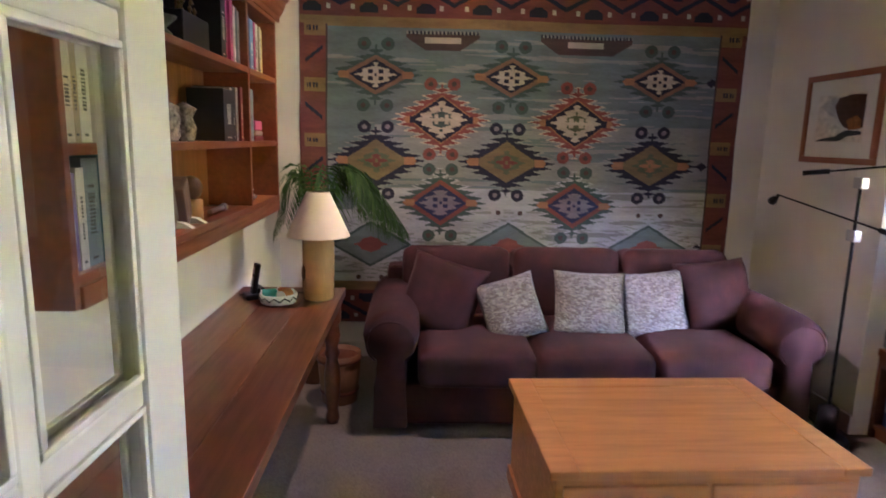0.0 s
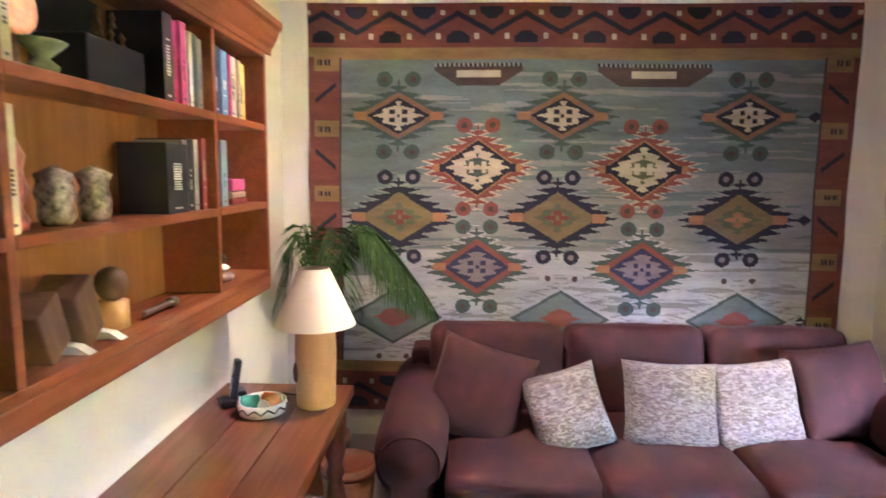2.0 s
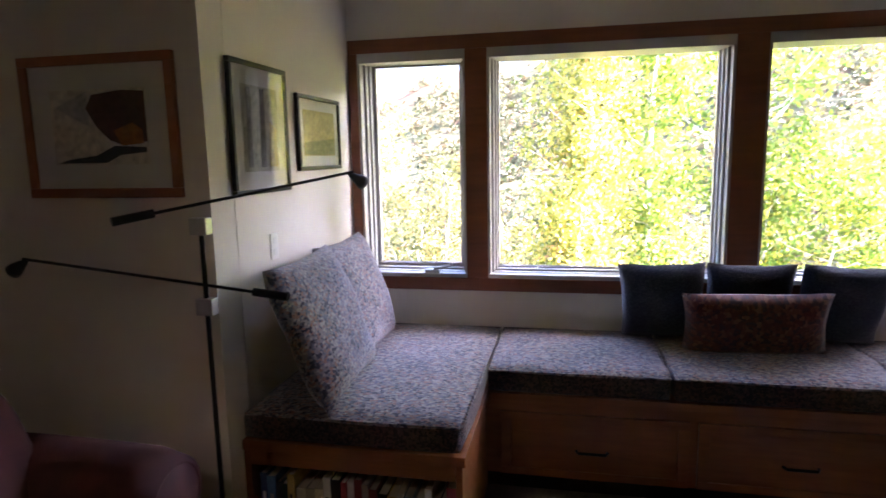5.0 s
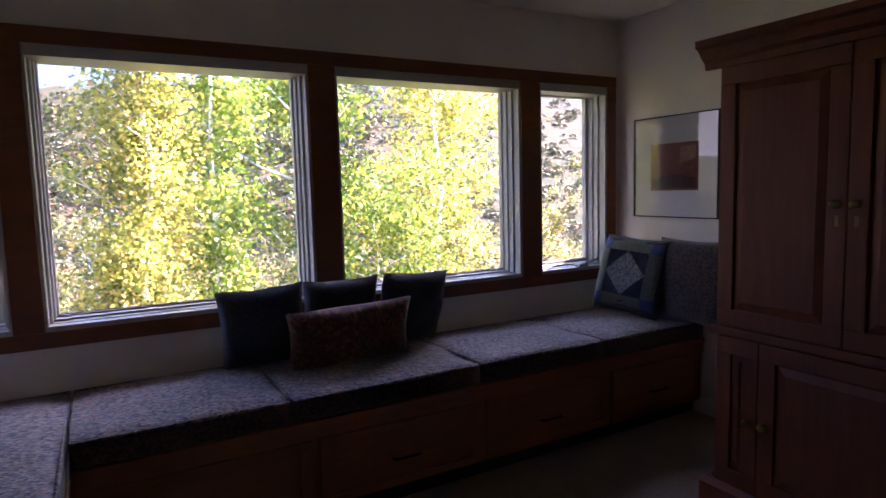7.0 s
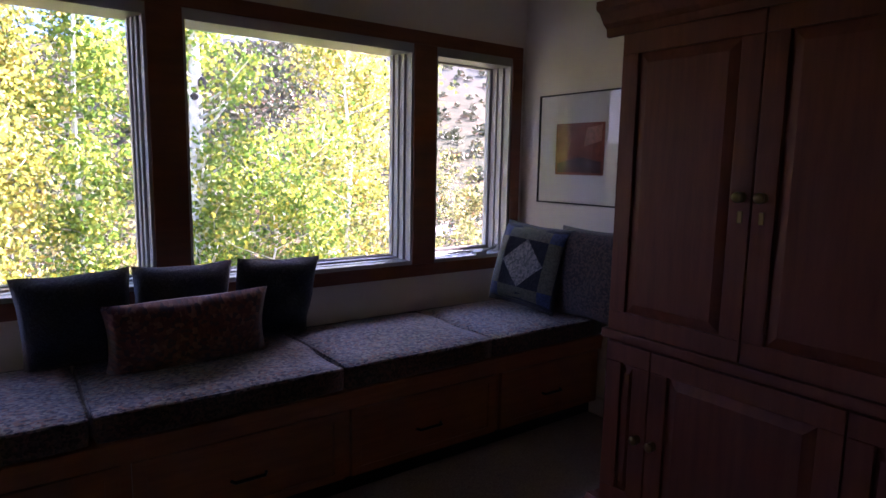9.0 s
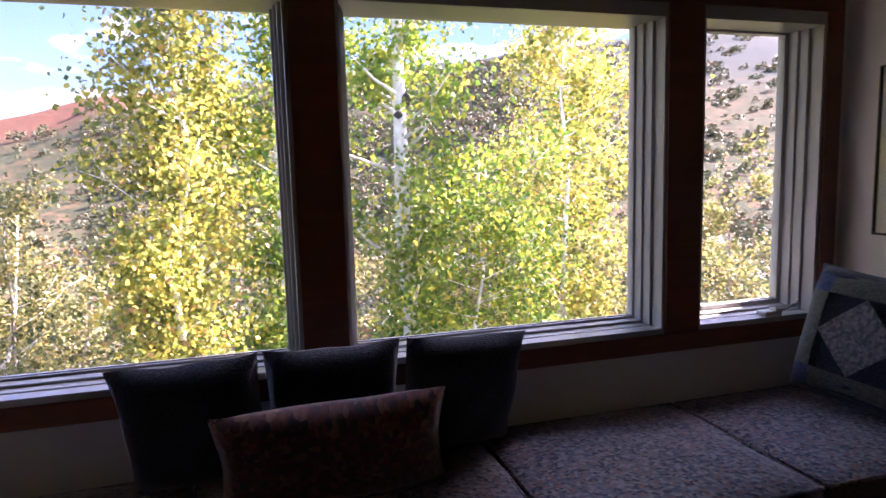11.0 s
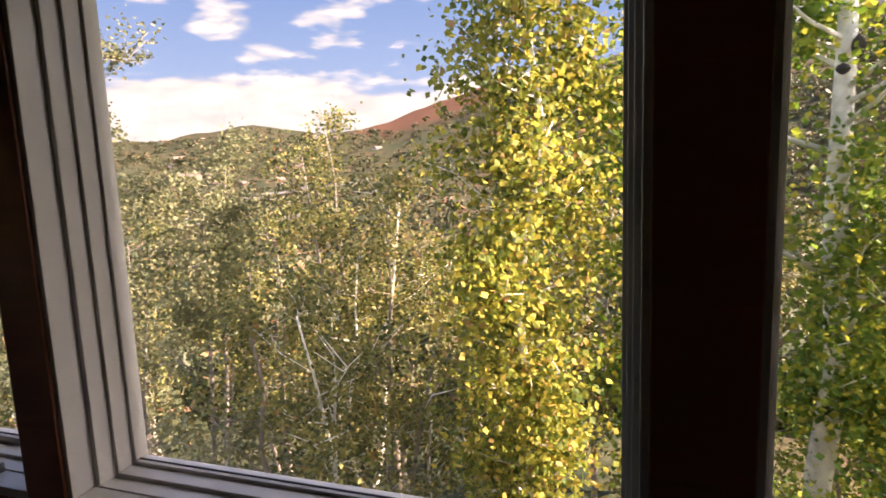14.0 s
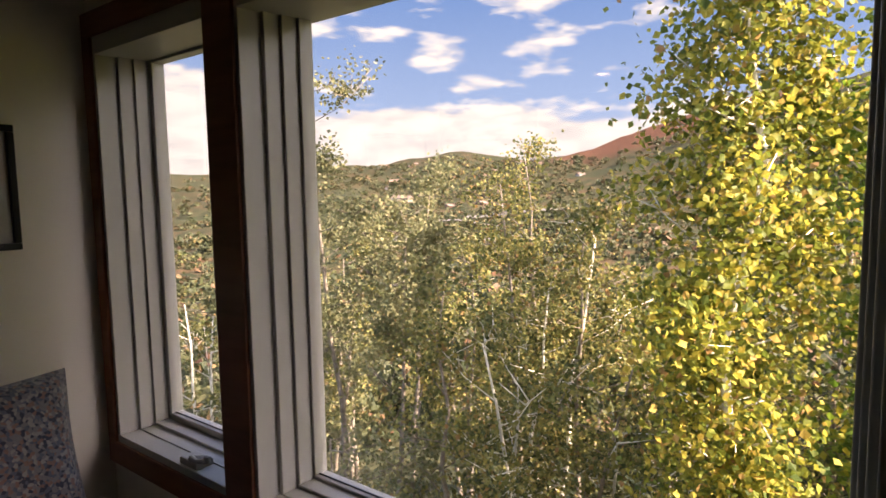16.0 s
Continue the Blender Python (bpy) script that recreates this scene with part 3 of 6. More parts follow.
T1 = tree("tall white-barked aspen with a black scar and green and yellow leaves", 9.2, 0.85, 6.6, 1.15, -0.9, LEAF_GREEN, BARK, 15000, 0.065, 0.13, 11, limbs=56, spread=0.15, open_front=0.55)
for zz, dx in ((2.35, -0.06), (2.2, 0.03), (0.4, -0.02), (-0.4, 0.03)):
    part("bark_scar", lathe([(0.001, -0.09), (0.03, -0.05), (0.04, 0), (0.03, 0.05), (0.001, 0.09)], 10, pose(-0.09, dx, zz + 3.4) @ Matrix.Diagonal((0.5, 1.3, 1 if zz > 2.3 else 0.5, 1))), BARKSCAR, T1)
tree("slender young aspen with yellowing leaves", 7.3, 2.82, 4.3, 0.56, -1.4, LEAF_YELLOW, BARK, 30000, 0.044, 0.045, 15, limbs=72, spread=0.12, clump=0.9)
tree("slender aspen with green leaves turning yellow", 8.1, 2.1, 4.6, 0.62, -0.6, LEAF_GREEN, BARK, 13000, 0.052, 0.045, 6, limbs=38, spread=0.13)
tree("bright yellow aspen with a thin pale trunk", 9.6, -1.25, 4.2, 1.0, -1.0, LEAF_YELLOW, BARK, 11000, 0.062, 0.06, 7, limbs=40, spread=0.14, open_front=0.7)
tree("green leafy aspen sapling", 8.6, 0.2, 1.7, 0.8, -1.6, LEAF_GREEN, BARK, 10000, 0.056, 0.04, 8, limbs=28, spread=0.16)
tree("yellow-green aspen behind others", 11.5, -2.2, 4.6, 1.2, -1.5, LEAF_YELLOW, BARK, 9000, 0.07, 0.07, 9, limbs=36, spread=0.2)
OAKS = [(8.75, 6.9, 2.95, 0.75, LEAF_PALE, 5600, 0.055, 21), (8.5, 5.1, 1.45, 0.7, LEAF_OAK, 3600, 0.05, 22), (9.0, 4.7, 2.1, 0.5, LEAF_OAK, 3600, 0.05, 23), (7.3, 4.5, 0.95, 0.7, LEAF_OAK, 3600, 0.045, 24),
        (7.3, 5.7, 0.85, 0.8, LEAF_PALE, 3200, 0.045, 25), (8.0, 3.7, 1.25, 0.7, LEAF_OAK, 3600, 0.05, 26), (10.5, 5.6, 0.75, 1.1, LEAF_OAK, 3600, 0.065, 27), (11.5, 7.6, 0.6, 1.2, LEAF_OAK, 3600, 0.07, 28),
        (9.0, 8.6, 1.2, 1.0, LEAF_PALE, 3000, 0.06, 29), (11.2, 3.0, 1.0, 1.1, LEAF_OAK, 3600, 0.07, 30), (9.6, -3.6, 1.75, 1.1, LEAF_OAK, 3600, 0.065, 31), (12.5, -0.3, 1.0, 1.3, LEAF_OAK, 3600, 0.08, 32),
        (7.0, 7.6, 0.6, 0.9, LEAF_OAK, 3000, 0.05, 33), (13.5, 5.0, 0.1, 1.4, LEAF_OAK, 3400, 0.08, 34), (12.0, 10.5, 0.4, 1.4, LEAF_OAK, 3200, 0.08, 35), (8.6, -2.4, 0.8, 0.9, LEAF_OAK, 3400, 0.055, 36),
        (9.9, 0.2, -0.1, 1.0, LEAF_GREEN, 3400, 0.06, 37), (10.6, 1.7, 0.3, 1.0, LEAF_OAK, 3400, 0.06, 38), (8.3, 1.3, -0.4, 0.8, LEAF_GREEN, 3000, 0.05, 39), (11.2, -1.0, 0.4, 1.1, LEAF_OAK, 3400, 0.065, 40), (8.1, -0.7, -0.1, 0.8, LEAF_OAK, 3000, 0.05, 41), (13.2, 2.0, 0.6, 1.3, LEAF_OAK, 3400, 0.075, 42), (12.6, -3.4, 1.2, 1.3, LEAF_OAK, 3400, 0.075, 43)]
for x, y, top, rad, lf, cnt, sz, sd in OAKS:
    tree("scrubby grey-green oak with pale twigs", x, y, top, rad, top - 3.0, lf, BARK if sd in (22, 26, 33) else OAKBARK, int(cnt * 2.6), sz * 0.8, 0.045, sd, limbs=36, spread=0.085, category="oak tree", twigs=2.0, stems=3, clump=1.6)

# scrub over the valley
g = np.random.RandomState(4)
VV, n_v = [], 0
for n_ in range(9700):
    r = 13 * (700 / 13) ** g.uniform(0.0, 1) ** 0.8
    a = radians(g.uniform(15, 150) if n_ < 5200 else g.uniform(76, 113))
    r = r if n_ < 5200 else g.uniform(70, 620)
    if n_ >= 8200:
        r, a = g.uniform(170, 760), radians(g.uniform(38, 65))
    x, y = CX + r * math.sin(a), CY + r * math.cos(a)
    s = g.uniform(0.6, 1.6) * (1 + r / (210 if n_ < 8200 else 420))
    k = 150 if r < 60 else 80 if r < 160 else 60
    q = g.normal(0, 1, (k, 3))
    q *= (s * g.uniform(0.55, 1.0, (k, 1))) / np.linalg.norm(q, axis=1)[:, None]
    q[:, 2] = abs(q[:, 2]) * 1.2
    q += (x, y, ground_z(x, y))
    f_ = 0.09 if r < 60 else 0.12 if r < 160 else 0.14
    u, w = g.normal(0, 1, (k, 3)) * s * f_, g.normal(0, 1, (k, 3)) * s * f_
    VV.append(np.stack([q - u, q + w, q + u, q - w], 1).reshape(-1, 3))
V = np.concatenate(VV)
F = np.arange(len(V)).reshape(-1, 4).tolist()
V = V.tolist()
me = bpy.data.meshes.new("valley_scrub")
me.from_pydata(V, [], F)
me.materials.append(leaf_mat("valley_scrub_leaves", [(0, (0.03, 0.042, 0.018)), (0.5, (0.055, 0.068, 0.028)), (0.8, (0.085, 0.08, 0.035)), (0.93, (0.14, 0.065, 0.035)), (1, (0.17, 0.14, 0.05))], 0.15))
tagged(new("valley_scrub", me), "olive and rust scrub oak covering the valley", "scrub", kind="stuff")

# pale road patches below
ROAD = plain("pale_gravel_road", (0.1, 0.092, 0.082), 0.95, 0, 0.15, 3)
for r, phi, w, l in ((50, 64.5, 9, 10), (62, 68, 5, 16), (190, 53, 9, 50), (230, 60, 8, 70), (120, 124, 12, 30), (300, 56, 8, 90)):
    bm = bmesh.new()
    a = radians(phi)
    px, py = CX + r * math.sin(a), CY + r * math.cos(a)
    tdir, ndir = Vector((math.cos(a), -math.sin(a), 0)), Vector((math.sin(a), math.cos(a), 0))
    g_ = [[bm.verts.new((lambda P: (P.x, P.y, ground_z(P.x, P.y) + 0.5 + r * 0.003))(Vector((px, py, 0)) + tdir * l * (i / 8 - 0.5) + ndir * w * (j / 2 - 0.5))) for j in range(3)] for i in range(9)]
    for i in range(8):
        for j in range(2):
            bm.faces.new((g_[i][j], g_[i + 1][j], g_[i + 1][j + 1], g_[i][j + 1]))
    solid("road", bm, ROAD, "pale gravel road in the valley", "road", kind="structure")


def house(x, y, w, d, h, turn, colour):
    e = thing("house", "small distant house with a pitched roof among scrub", "house", pose(x, y, ground_z(x, y) - 1.0, 0, 0, turn), "houses on the far hillside")
    part("wall", box((-w / 2, -d / 2, 0), (w / 2, d / 2, h), 0), colour, e)
    part("roof", prism([(-d / 2 - 0.5, h), (d / 2 + 0.5, h), (0, h + d * 0.32)], -w / 2 - 0.4, w / 2 + 0.4, "x"), ROOF, e)
    for k in range(3):
        part("window", box((-w / 2 + w * (k + 0.6) / 3.4, -d / 2 - 0.06, h * 0.35), (-w / 2 + w * (k + 1.1) / 3.4, -d / 2 - 0.002, h * 0.75), 0), BLACKP, e)


ROOF = plain("brown_shingle_roof", (0.16, 0.11, 0.09), 0.9)
HC = [plain("tan_siding", (0.2, 0.17, 0.13), 0.8), plain("white_siding", (0.32, 0.3, 0.27), 0.8), plain("red_brown_siding", (0.14, 0.07, 0.05), 0.8)]
g = np.random.RandomState(9)
for k in range(26):
    r, a = g.uniform(330, 760), radians(g.uniform(46, 66))
    s = g.uniform(0.55, 0.95)
    house(CX + r * math.sin(a), CY + r * math.cos(a), 9 * s, 7 * s, 4.0 * s, g.uniform(0, 180), HC[k % 3])

# ---- french door ----
def french_door():
    hinge, free = Vector((0.605, 1.18, 0)), Vector((0.63, 2.0, 0))
    d = free - hinge
    L = d.length
    e = thing("door_1", "open white french door with glass panes", "door", Matrix.Translation(hinge) @ pose(0, 0, 0, 0, 0, math.degrees(math.atan2(d.y, d.x))), kind="structure")
    H, T, S = 2.16, 0.04, 0.1
    for a, b in (((0, 0, 0.01), (S, T, H)), ((L - S, 0, 0.01), (L, T, H)), ((S, 0.001, 0.01), (L - S, T - 0.001, 0.4)), ((S, 0.001, H - 0.08), (L - S, T - 0.001, H))):
        part("stile" if a[1] == 0 else "rail", box(a, b, 0.004), WHITE, e)
    cols, rows = 3, 4
    gx, gz = (L - 2 * S) / cols, (H - 0.08 - 0.4) / rows
    for r in range(1, rows):
        part("muntin", box((S, 0.006, 0.4 + gz * r - 0.016), (L - S, T - 0.006, 0.4 + gz * r + 0.016), 0.005), WHITE, e)
    for c in range(1, cols):
        part("muntin", box((S + gx * c - 0.016, 0.005, 0.4), (S + gx * c + 0.016, T - 0.005, H - 0.08), 0.005), WHITE, e)
    for c in range(cols):
        for r in range(rows):
            x0, x1, z0, z1 = S + gx * c, S + gx * (c + 1), 0.4 + gz * r, 0.4 + gz * (r + 1)
            x0, x1, z0, z1 = x0 + (0.016 if c else 0), x1 - (0.016 if c < cols - 1 else 0), z0 + (0.016 if r else 0), z1 - (0.016 if r < rows - 1 else 0)
            part("pane", pane_box((x0, T / 2 - 0.002, z0), (x1, T / 2 + 0.002, z1), (0, -1, 0)), GLASS, e).visible_shadow = False
            bm = bmesh.new()
            for yy in (0.004, T - 0.012):
                for a, b in (((x0, z0), (x1, z0 + 0.009)), ((x0, z1 - 0.009), (x1, z1)), ((x0, z0 + 0.009), (x0 + 0.009, z1 - 0.009)), ((x1 - 0.009, z0 + 0.009), (x1, z1 - 0.009))):
                    add_box(bm, (a[0], yy, a[1]), (b[0], yy + 0.008, b[1]), 0.002)
            part("glazing_bead", bm, WHITE, e)
    k = part("door_handle", lathe([(0.001, -0.07), (0.022, -0.065), (0.027, -0.05), (0.018, -0.035), (0.012, -0.02), (0.026, -0.004), (0.026, 0)], 18, pose(L - 0.05, 0, 0.98, -90)), BRASS, e, "brass knob", True)
    part("door_handle", lathe([(0.001, -0.07), (0.022, -0.065), (0.027, -0.05), (0.018, -0.035), (0.012, -0.02), (0.026, -0.004), (0.026, 0)], 18, pose(L - 0.05, T, 0.98, 90)), BRASS, e, "brass knob", True)
    for z in (0.25, 1.05, 1.85):
        part("hinge", box((-0.006, 0.012, z - 0.045), (0.002, T - 0.004, z + 0.045), 0.002), BRASS, e)


french_door()

# ---- woven wall hanging ----
WOOL = {"red": (0.19, 0.05, 0.035), "navy": (0.013, 0.015, 0.034), "cream": (0.5, 0.43, 0.31), "ochre": (0.27, 0.165, 0.06), "teal": (0.055, 0.092, 0.078), "blue": (0.145, 0.19, 0.185), "indigo": (0.025, 0.03, 0.085), "tan": (0.24, 0.13, 0.075),
        "pale": (0.26, 0.275, 0.245), "olive": (0.2, 0.145, 0.06), "rose": (0.24, 0.065, 0.045), "brown": (0.085, 0.05, 0.042), "mauve": (0.22, 0.18, 0.2), "peach": (0.37, 0.17, 0.075), "white": (0.44, 0.45, 0.45), "green": (0.1, 0.125, 0.06)}
WOOL_KEYS = list(WOOL)


def wool(name, base):
    base = tone(base, 0.78)
    m, t, b = _nodes("wool_" + name)
    v = _coord(t, (14, 1, 120))
    n1, n2 = _noise(t, v, 2.0, 4), _noise(t, _coord(t, (1.5, 1, 7)), 2.2, 5, 0.65)
    c = _ramp(t, n1, [(0.3, tone(base, 0.72)), (0.7, tone(base, 1.25))])
    c = _mix(t, 0.5, c, _ramp(t, n2, [(0.3, tone(base, 0.55)), (0.7, tone(base, 1.5))]))
    t.links.new(c, b.inputs["Base Color"])
    b.inputs["Roughness"].default_value = 0.97
    b.inputs["Sheen Weight"].default_value = 0.15
    w = t.nodes.new("ShaderNodeTexWave")
    w.inputs["Scale"].default_value = 90
    w.bands_direction = "Z"
    t.links.new(_coord(t), w.inputs["Vector"])
    _bump(t, b, w.outputs["Fac"], 0.35, 0.002)
    return m


def kilim_colour(u, v, W, H):
    """The colour of the weave u metres from the left edge and v metres below the top edge."""
    bw = 0.185
    zig = lambda q, p: abs(((q / p) % 1) * 2 - 1)  # noqa: E731
    if v < 0.285 or v > H - 0.3:
        q = v if v < 0.285 else H - v
        if q > 0.235:
            return "ochre"
        mid_ = 0.055 + 0.1 * zig(u + 0.1, 0.37)
        if abs(q - mid_) < 0.016:
            return "navy"
        for k in range(-1, 9):
            cu = 0.085 + 0.37 * k
            for cu_, cq in ((cu, 0.175), (cu + 0.185, 0.05)):
                du, dq = abs(u - cu_), abs(q - cq)
                if dq < 0.032 and du < 0.062 - (max(0, (cq - q) if cq > 0.1 else (q - cq)) * 1.3):
                    return "navy"
                if abs(du - 0.105) < 0.013 and dq < 0.014:
                    return "cream"
        return "red"
    if u < bw or u > W - bw:
        q = u if u < bw else W - u
        s = (v - 0.27) % 0.36
        if q > bw - 0.012:
            return "brown"
        if s < 0.09:
            if 0.05 < q < 0.12 and 0.03 < s < 0.06 and int(q * 90) % 2 == 0:
                return "navy"
            return "ochre" if q > 0.03 else "red"
        if abs((s - 0.16) - (q - 0.03) * (0.8 if int((v - 0.27) / 0.36) % 2 else -0.8) - (0 if int((v - 0.27) / 0.36) % 2 else 0.1)) < 0.014 and 0.04 < q < 0.15:
            return "navy"
        return "red"
    # field of stepped diamonds
    cols = {"A": (0.502, 1.409, 2.416), "B": (0.948, 1.866), "C": (0.51, 1.4, 2.4), "D": (0.947, 1.875), "E": (0.47, 1.426, 2.418)}
    rows = [(0.6, "A", 0.225, 0.125), (0.885, "B", 0.225, 0.16), (1.162, "C", 0.245, 0.152), (1.446, "D", 0.23, 0.156), (1.74, "E", 0.28, 0.16)]
    fringe = {"A": "teal", "B": "rose", "C": "navy", "D": "teal", "E": "white"}
    best = None
    for cv, kind, hw, hh in rows:
        for k, cu in enumerate(cols[kind]):
            du, dv = abs(u - cu), abs(v - cv)
            dd = du / hw + (math.floor(dv / 0.0065) * 0.0065) / hh
            if best is None or dd < best[0]:
                best = (dd, du, dv, kind, u - cu, v - cv, k, hw)
    # paired bulbs on stems over and under the diamonds
    hook = None
    for cv, kind, hw, hh in rows:
        for k, cu in enumerate(cols[kind]):
            for sgn in (-1, 1):
                away = (v - cv) * sgn - hh
                for side in (-1, 1):
                    hu, hv = u - (cu + side * 0.078), away - 0.072
                    r2 = hu * hu + hv * hv * 1.15
                    if r2 < 0.044**2:
                        hook = "brown" if r2 < 0.017**2 and kind != "C" else "mauve" if r2 < 0.017**2 else fringe[kind]
                if -0.01 < away < 0.07 and abs(u - cu) < 0.006:
                    hook = fringe[kind]
    if v < 0.47:
        for cu, half in ((0.94, 0.24), (1.895, 0.31)):
            if abs(u - cu) < half - max(0, v - 0.36) * 1.6 and 0.315 < v < 0.44:
                if v < 0.335:
                    return "navy" if int(u * 80) % 2 else "pale"
                return "cream" if abs(u - cu) < 0.12 and 0.355 < v < 0.395 else "brown"
    if v < 0.33:
        return "ochre" if v < 0.3 else "blue"
    dd, du, dv, kind, su, sv, k, hw = best
    saw = zig(dv + 0.004, 0.04)
    cross = abs(abs(su) - 0.035) < 0.014 and abs(abs(sv) - 0.022) < 0.011 or abs(su) < 0.009 and abs(sv) < 0.012
    if dv < 0.024 and hw * 0.78 < du < hw + 0.03 - dv * 0.8 and kind != "E":
        return "navy" if kind == "B" and du < hw * 0.94 else "peach"
    if dd < 1.0:
        if kind == "A":
            return "tan" if dd > 0.76 else "navy" if dd > 0.44 + 0.22 * saw else "navy" if cross else "cream"
        if kind == "B":
            return "peach" if dd > 0.94 else "navy" if dd > 0.64 + 0.2 * saw else "cream" if dd > 0.34 + 0.16 * saw else "cream" if abs(sv) < 0.009 or cross else ("teal" if k == 0 else "green")
        if kind == "C":
            return "navy" if dd > 0.9 else "olive" if dd > 0.42 + 0.16 * saw else "green" if dd > 0.24 + 0.1 * saw else ("red" if k < 2 else "peach") if not cross else "olive"
        if kind == "D":
            return "rose" if dd > 0.78 else "indigo" if dd > 0.46 + 0.22 * saw else "indigo" if cross else "mauve"
        return "teal" if dd > 0.88 else "blue" if dd > 0.34 + 0.1 * saw else "rose"
    if dd < 1.08 + 0.4 * saw:
        return fringe[kind]
    if hook:
        return hook
    if (su > 0.3 or su < -0.3) and abs(sv) < 0.03 and (u < 0.36 or u > W - 0.36) and abs(abs(su) - 0.36) * 0.7 < abs(0.03 - abs(sv)):
        return "ochre" if u < 0.4 else "navy"
    if dd < 1.2 + 0.4 * saw:
        return {"A": "blue", "B": "cream", "C": "pale", "D": "white", "E": "pale"}[kind]
    ab = 0.6 * noise.noise(Vector((u * 0.9, v * 34, 0.5))) + 0.35 * noise.noise(Vector((u * 4, v * 70, 3.5)))
    if v < 0.9 or (u < 0.5 and v < 1.5):
        return "blue" if ab > -0.24 else "pale"
    if v < 1.35:
        return "pale" if ab > -0.22 else "blue"
    return "white" if ab > -0.2 else "pale"


def kilim():
    W, H, nx, nz = 2.985, 2.3, 470, 362
    me = bpy.data.meshes.new("wall_hanging")
    vs, fs, mi = [], [], []
    for j in range(nz + 1):
        for i in range(nx + 1):
            u, v = W * i / nx, H * j / nz
            wav = 0.004 * math.sin(u * 7 + 1) * math.sin(v * 3) + 0.003 * math.sin(v * 11 + u)
            vs.append((u + 0.004 * math.sin(v * 5), -0.018 + wav, -v - 0.003 * math.sin(u * 4)))
    for j in range(nz):
        for i in range(nx):
            a = j * (nx + 1) + i
            fs.append((a, a + nx + 1, a + nx + 2, a + 1))
            mi.append(WOOL_KEYS.index(kilim_colour(W * (i + 0.5) / nx, H * (j + 0.5) / nz, W, H)))
    n0 = len(vs)
    vs += [(0, -0.002, 0), (W, -0.002, 0), (W, -0.002, -H), (0, -0.002, -H)]
    fs.append((n0, n0 + 1, n0 + 2, n0 + 3))
    mi.append(0)
    me.from_pydata(vs, [], fs)
    for p, k in zip(me.polygons, mi):
        p.material_index = k
    for k in WOOL_KEYS:
        me.materials.append(wool(k, WOOL[k]))
    e = thing("wall_hanging", "large woven kilim with stepped diamonds in red, navy and blue", "tapestry", pose(0.155, YT, 2.562))
    ob = new("weave", me)
    ob.parent = e
    for side in (0, 1):
        bm = bmesh.new()
        rnd = random.Random(2 + side)
        for k in range(150):
            z = -2.28 * k / 150 - 0.01
            x = (2.982, 3.005 + rnd.uniform(0, 0.012)) if side else (-0.018 - rnd.uniform(0, 0.008), 0.004)
            add_box(bm, (x[0], -0.014, z), (x[1], -0.009, z + 0.005))
        tagged(part("fringe", bm, PAPER, e, "short cream fringe"), kind="stuff")


kilim()


# ---- sofa ----
def sofa():
    x0, x1, yf, yb = 0.68, 3.15, 4.22, 5.27
    w = x1 - x0
    e = thing("sofa", "three-seat maroon microsuede sofa with rolled arms, against the wall hanging", "sofa", pose((x0 + x1) / 2, yf, 0))
    aw = 0.27
    part("base", box((-w / 2 + 0.05, 0.04, 0.035), (w / 2 - 0.05, 1.02, 0.26), 0.02), SUEDE, e)
    part("back_frame", box((-w / 2 + 0.08, 0.8, 0.2), (w / 2 - 0.08, 1.02, 0.74), 0.04), SUEDE, e)
    for s in (-1, 1):
        bm = bmesh.new()
        prof = []
        cx, cz, r = 0.0, 0.52, 0.14
        for k in range(17):
            a = radians(-60 + 300 * k / 16)
            prof.append((cx + s * r * 1.08 * math.cos(a), cz + r * math.sin(a)))
        prof = [(s * 0.1, 0.035)] + prof + [(-s * 0.1, 0.035)]
        ny = 10
        rings = []
        for j in range(ny + 1):
            q = j / ny
            sh = 1 - 0.12 * max(0, (0.12 - q) / 0.12) ** 2
            yy = 0.98 * q + 0.0
            rings.append([bm.verts.new((x * sh, yy, 0.5 + (z - 0.5) * sh + 0.012 * math.sin(q * 3) if z > 0.2 else z)) for x, z in prof])
        for a, b in zip(rings, rings[1:]):
            for k in range(len(prof)):
                bm.faces.new((a[k], a[(k + 1) % len(prof)], b[(k + 1) % len(prof)], b[k]))
        bm.faces.new(rings[0])
        bm.faces.new(rings[-1][::-1])
        bmesh.ops.recalc_face_normals(bm, faces=bm.faces)
        bmesh.ops.translate(bm, verts=bm.verts, vec=(s * (w / 2 - 0.14), 0, 0))
        a = part("arm", bm, SUEDE, e, smooth=True)
        part("arm_front_welt", tube([(s * (w / 2 - 0.14) + 0.125 * math.cos(radians(-50 + 280 * k / 20)), 0.0, 0.5 + 0.118 * math.sin(radians(-50 + 280 * k / 20))) for k in range(21)], [0.006] * 21, 6), SUEDE, a, smooth=True)
    sw = (w - 2 * 0.28) / 3
    for k in range(3):
        cx = -w / 2 + 0.28 + sw * (k + 0.5)
        ob = part("seat_cushion", soft_block(sw - 0.006, 0.82, 0.2, 0.05, 0.025, k), SUEDE, e, smooth=True)
        ob.matrix_local = pose(cx, 0.38, 0.255)
        ob = part("back_cushion", soft_block(sw + 0.06 - 0.008, 0.27, 0.46, 0.06, 0.004, k + 7), SUEDE, e, smooth=True)
        ob.matrix_local = pose(cx + (k - 1) * 0.075, 0.82, 0.41, -10)
    for sx in (-1, 1):
        for yy in (0.1, 0.92):
            ob = part("leg", lathe([(0.02, 0.0), (0.03, 0.005), (0.032, 0.036)], 12), WALNUT, e)
            ob.matrix_local = pose(sx * (w / 2 - 0.12), yy, 0)
    return e


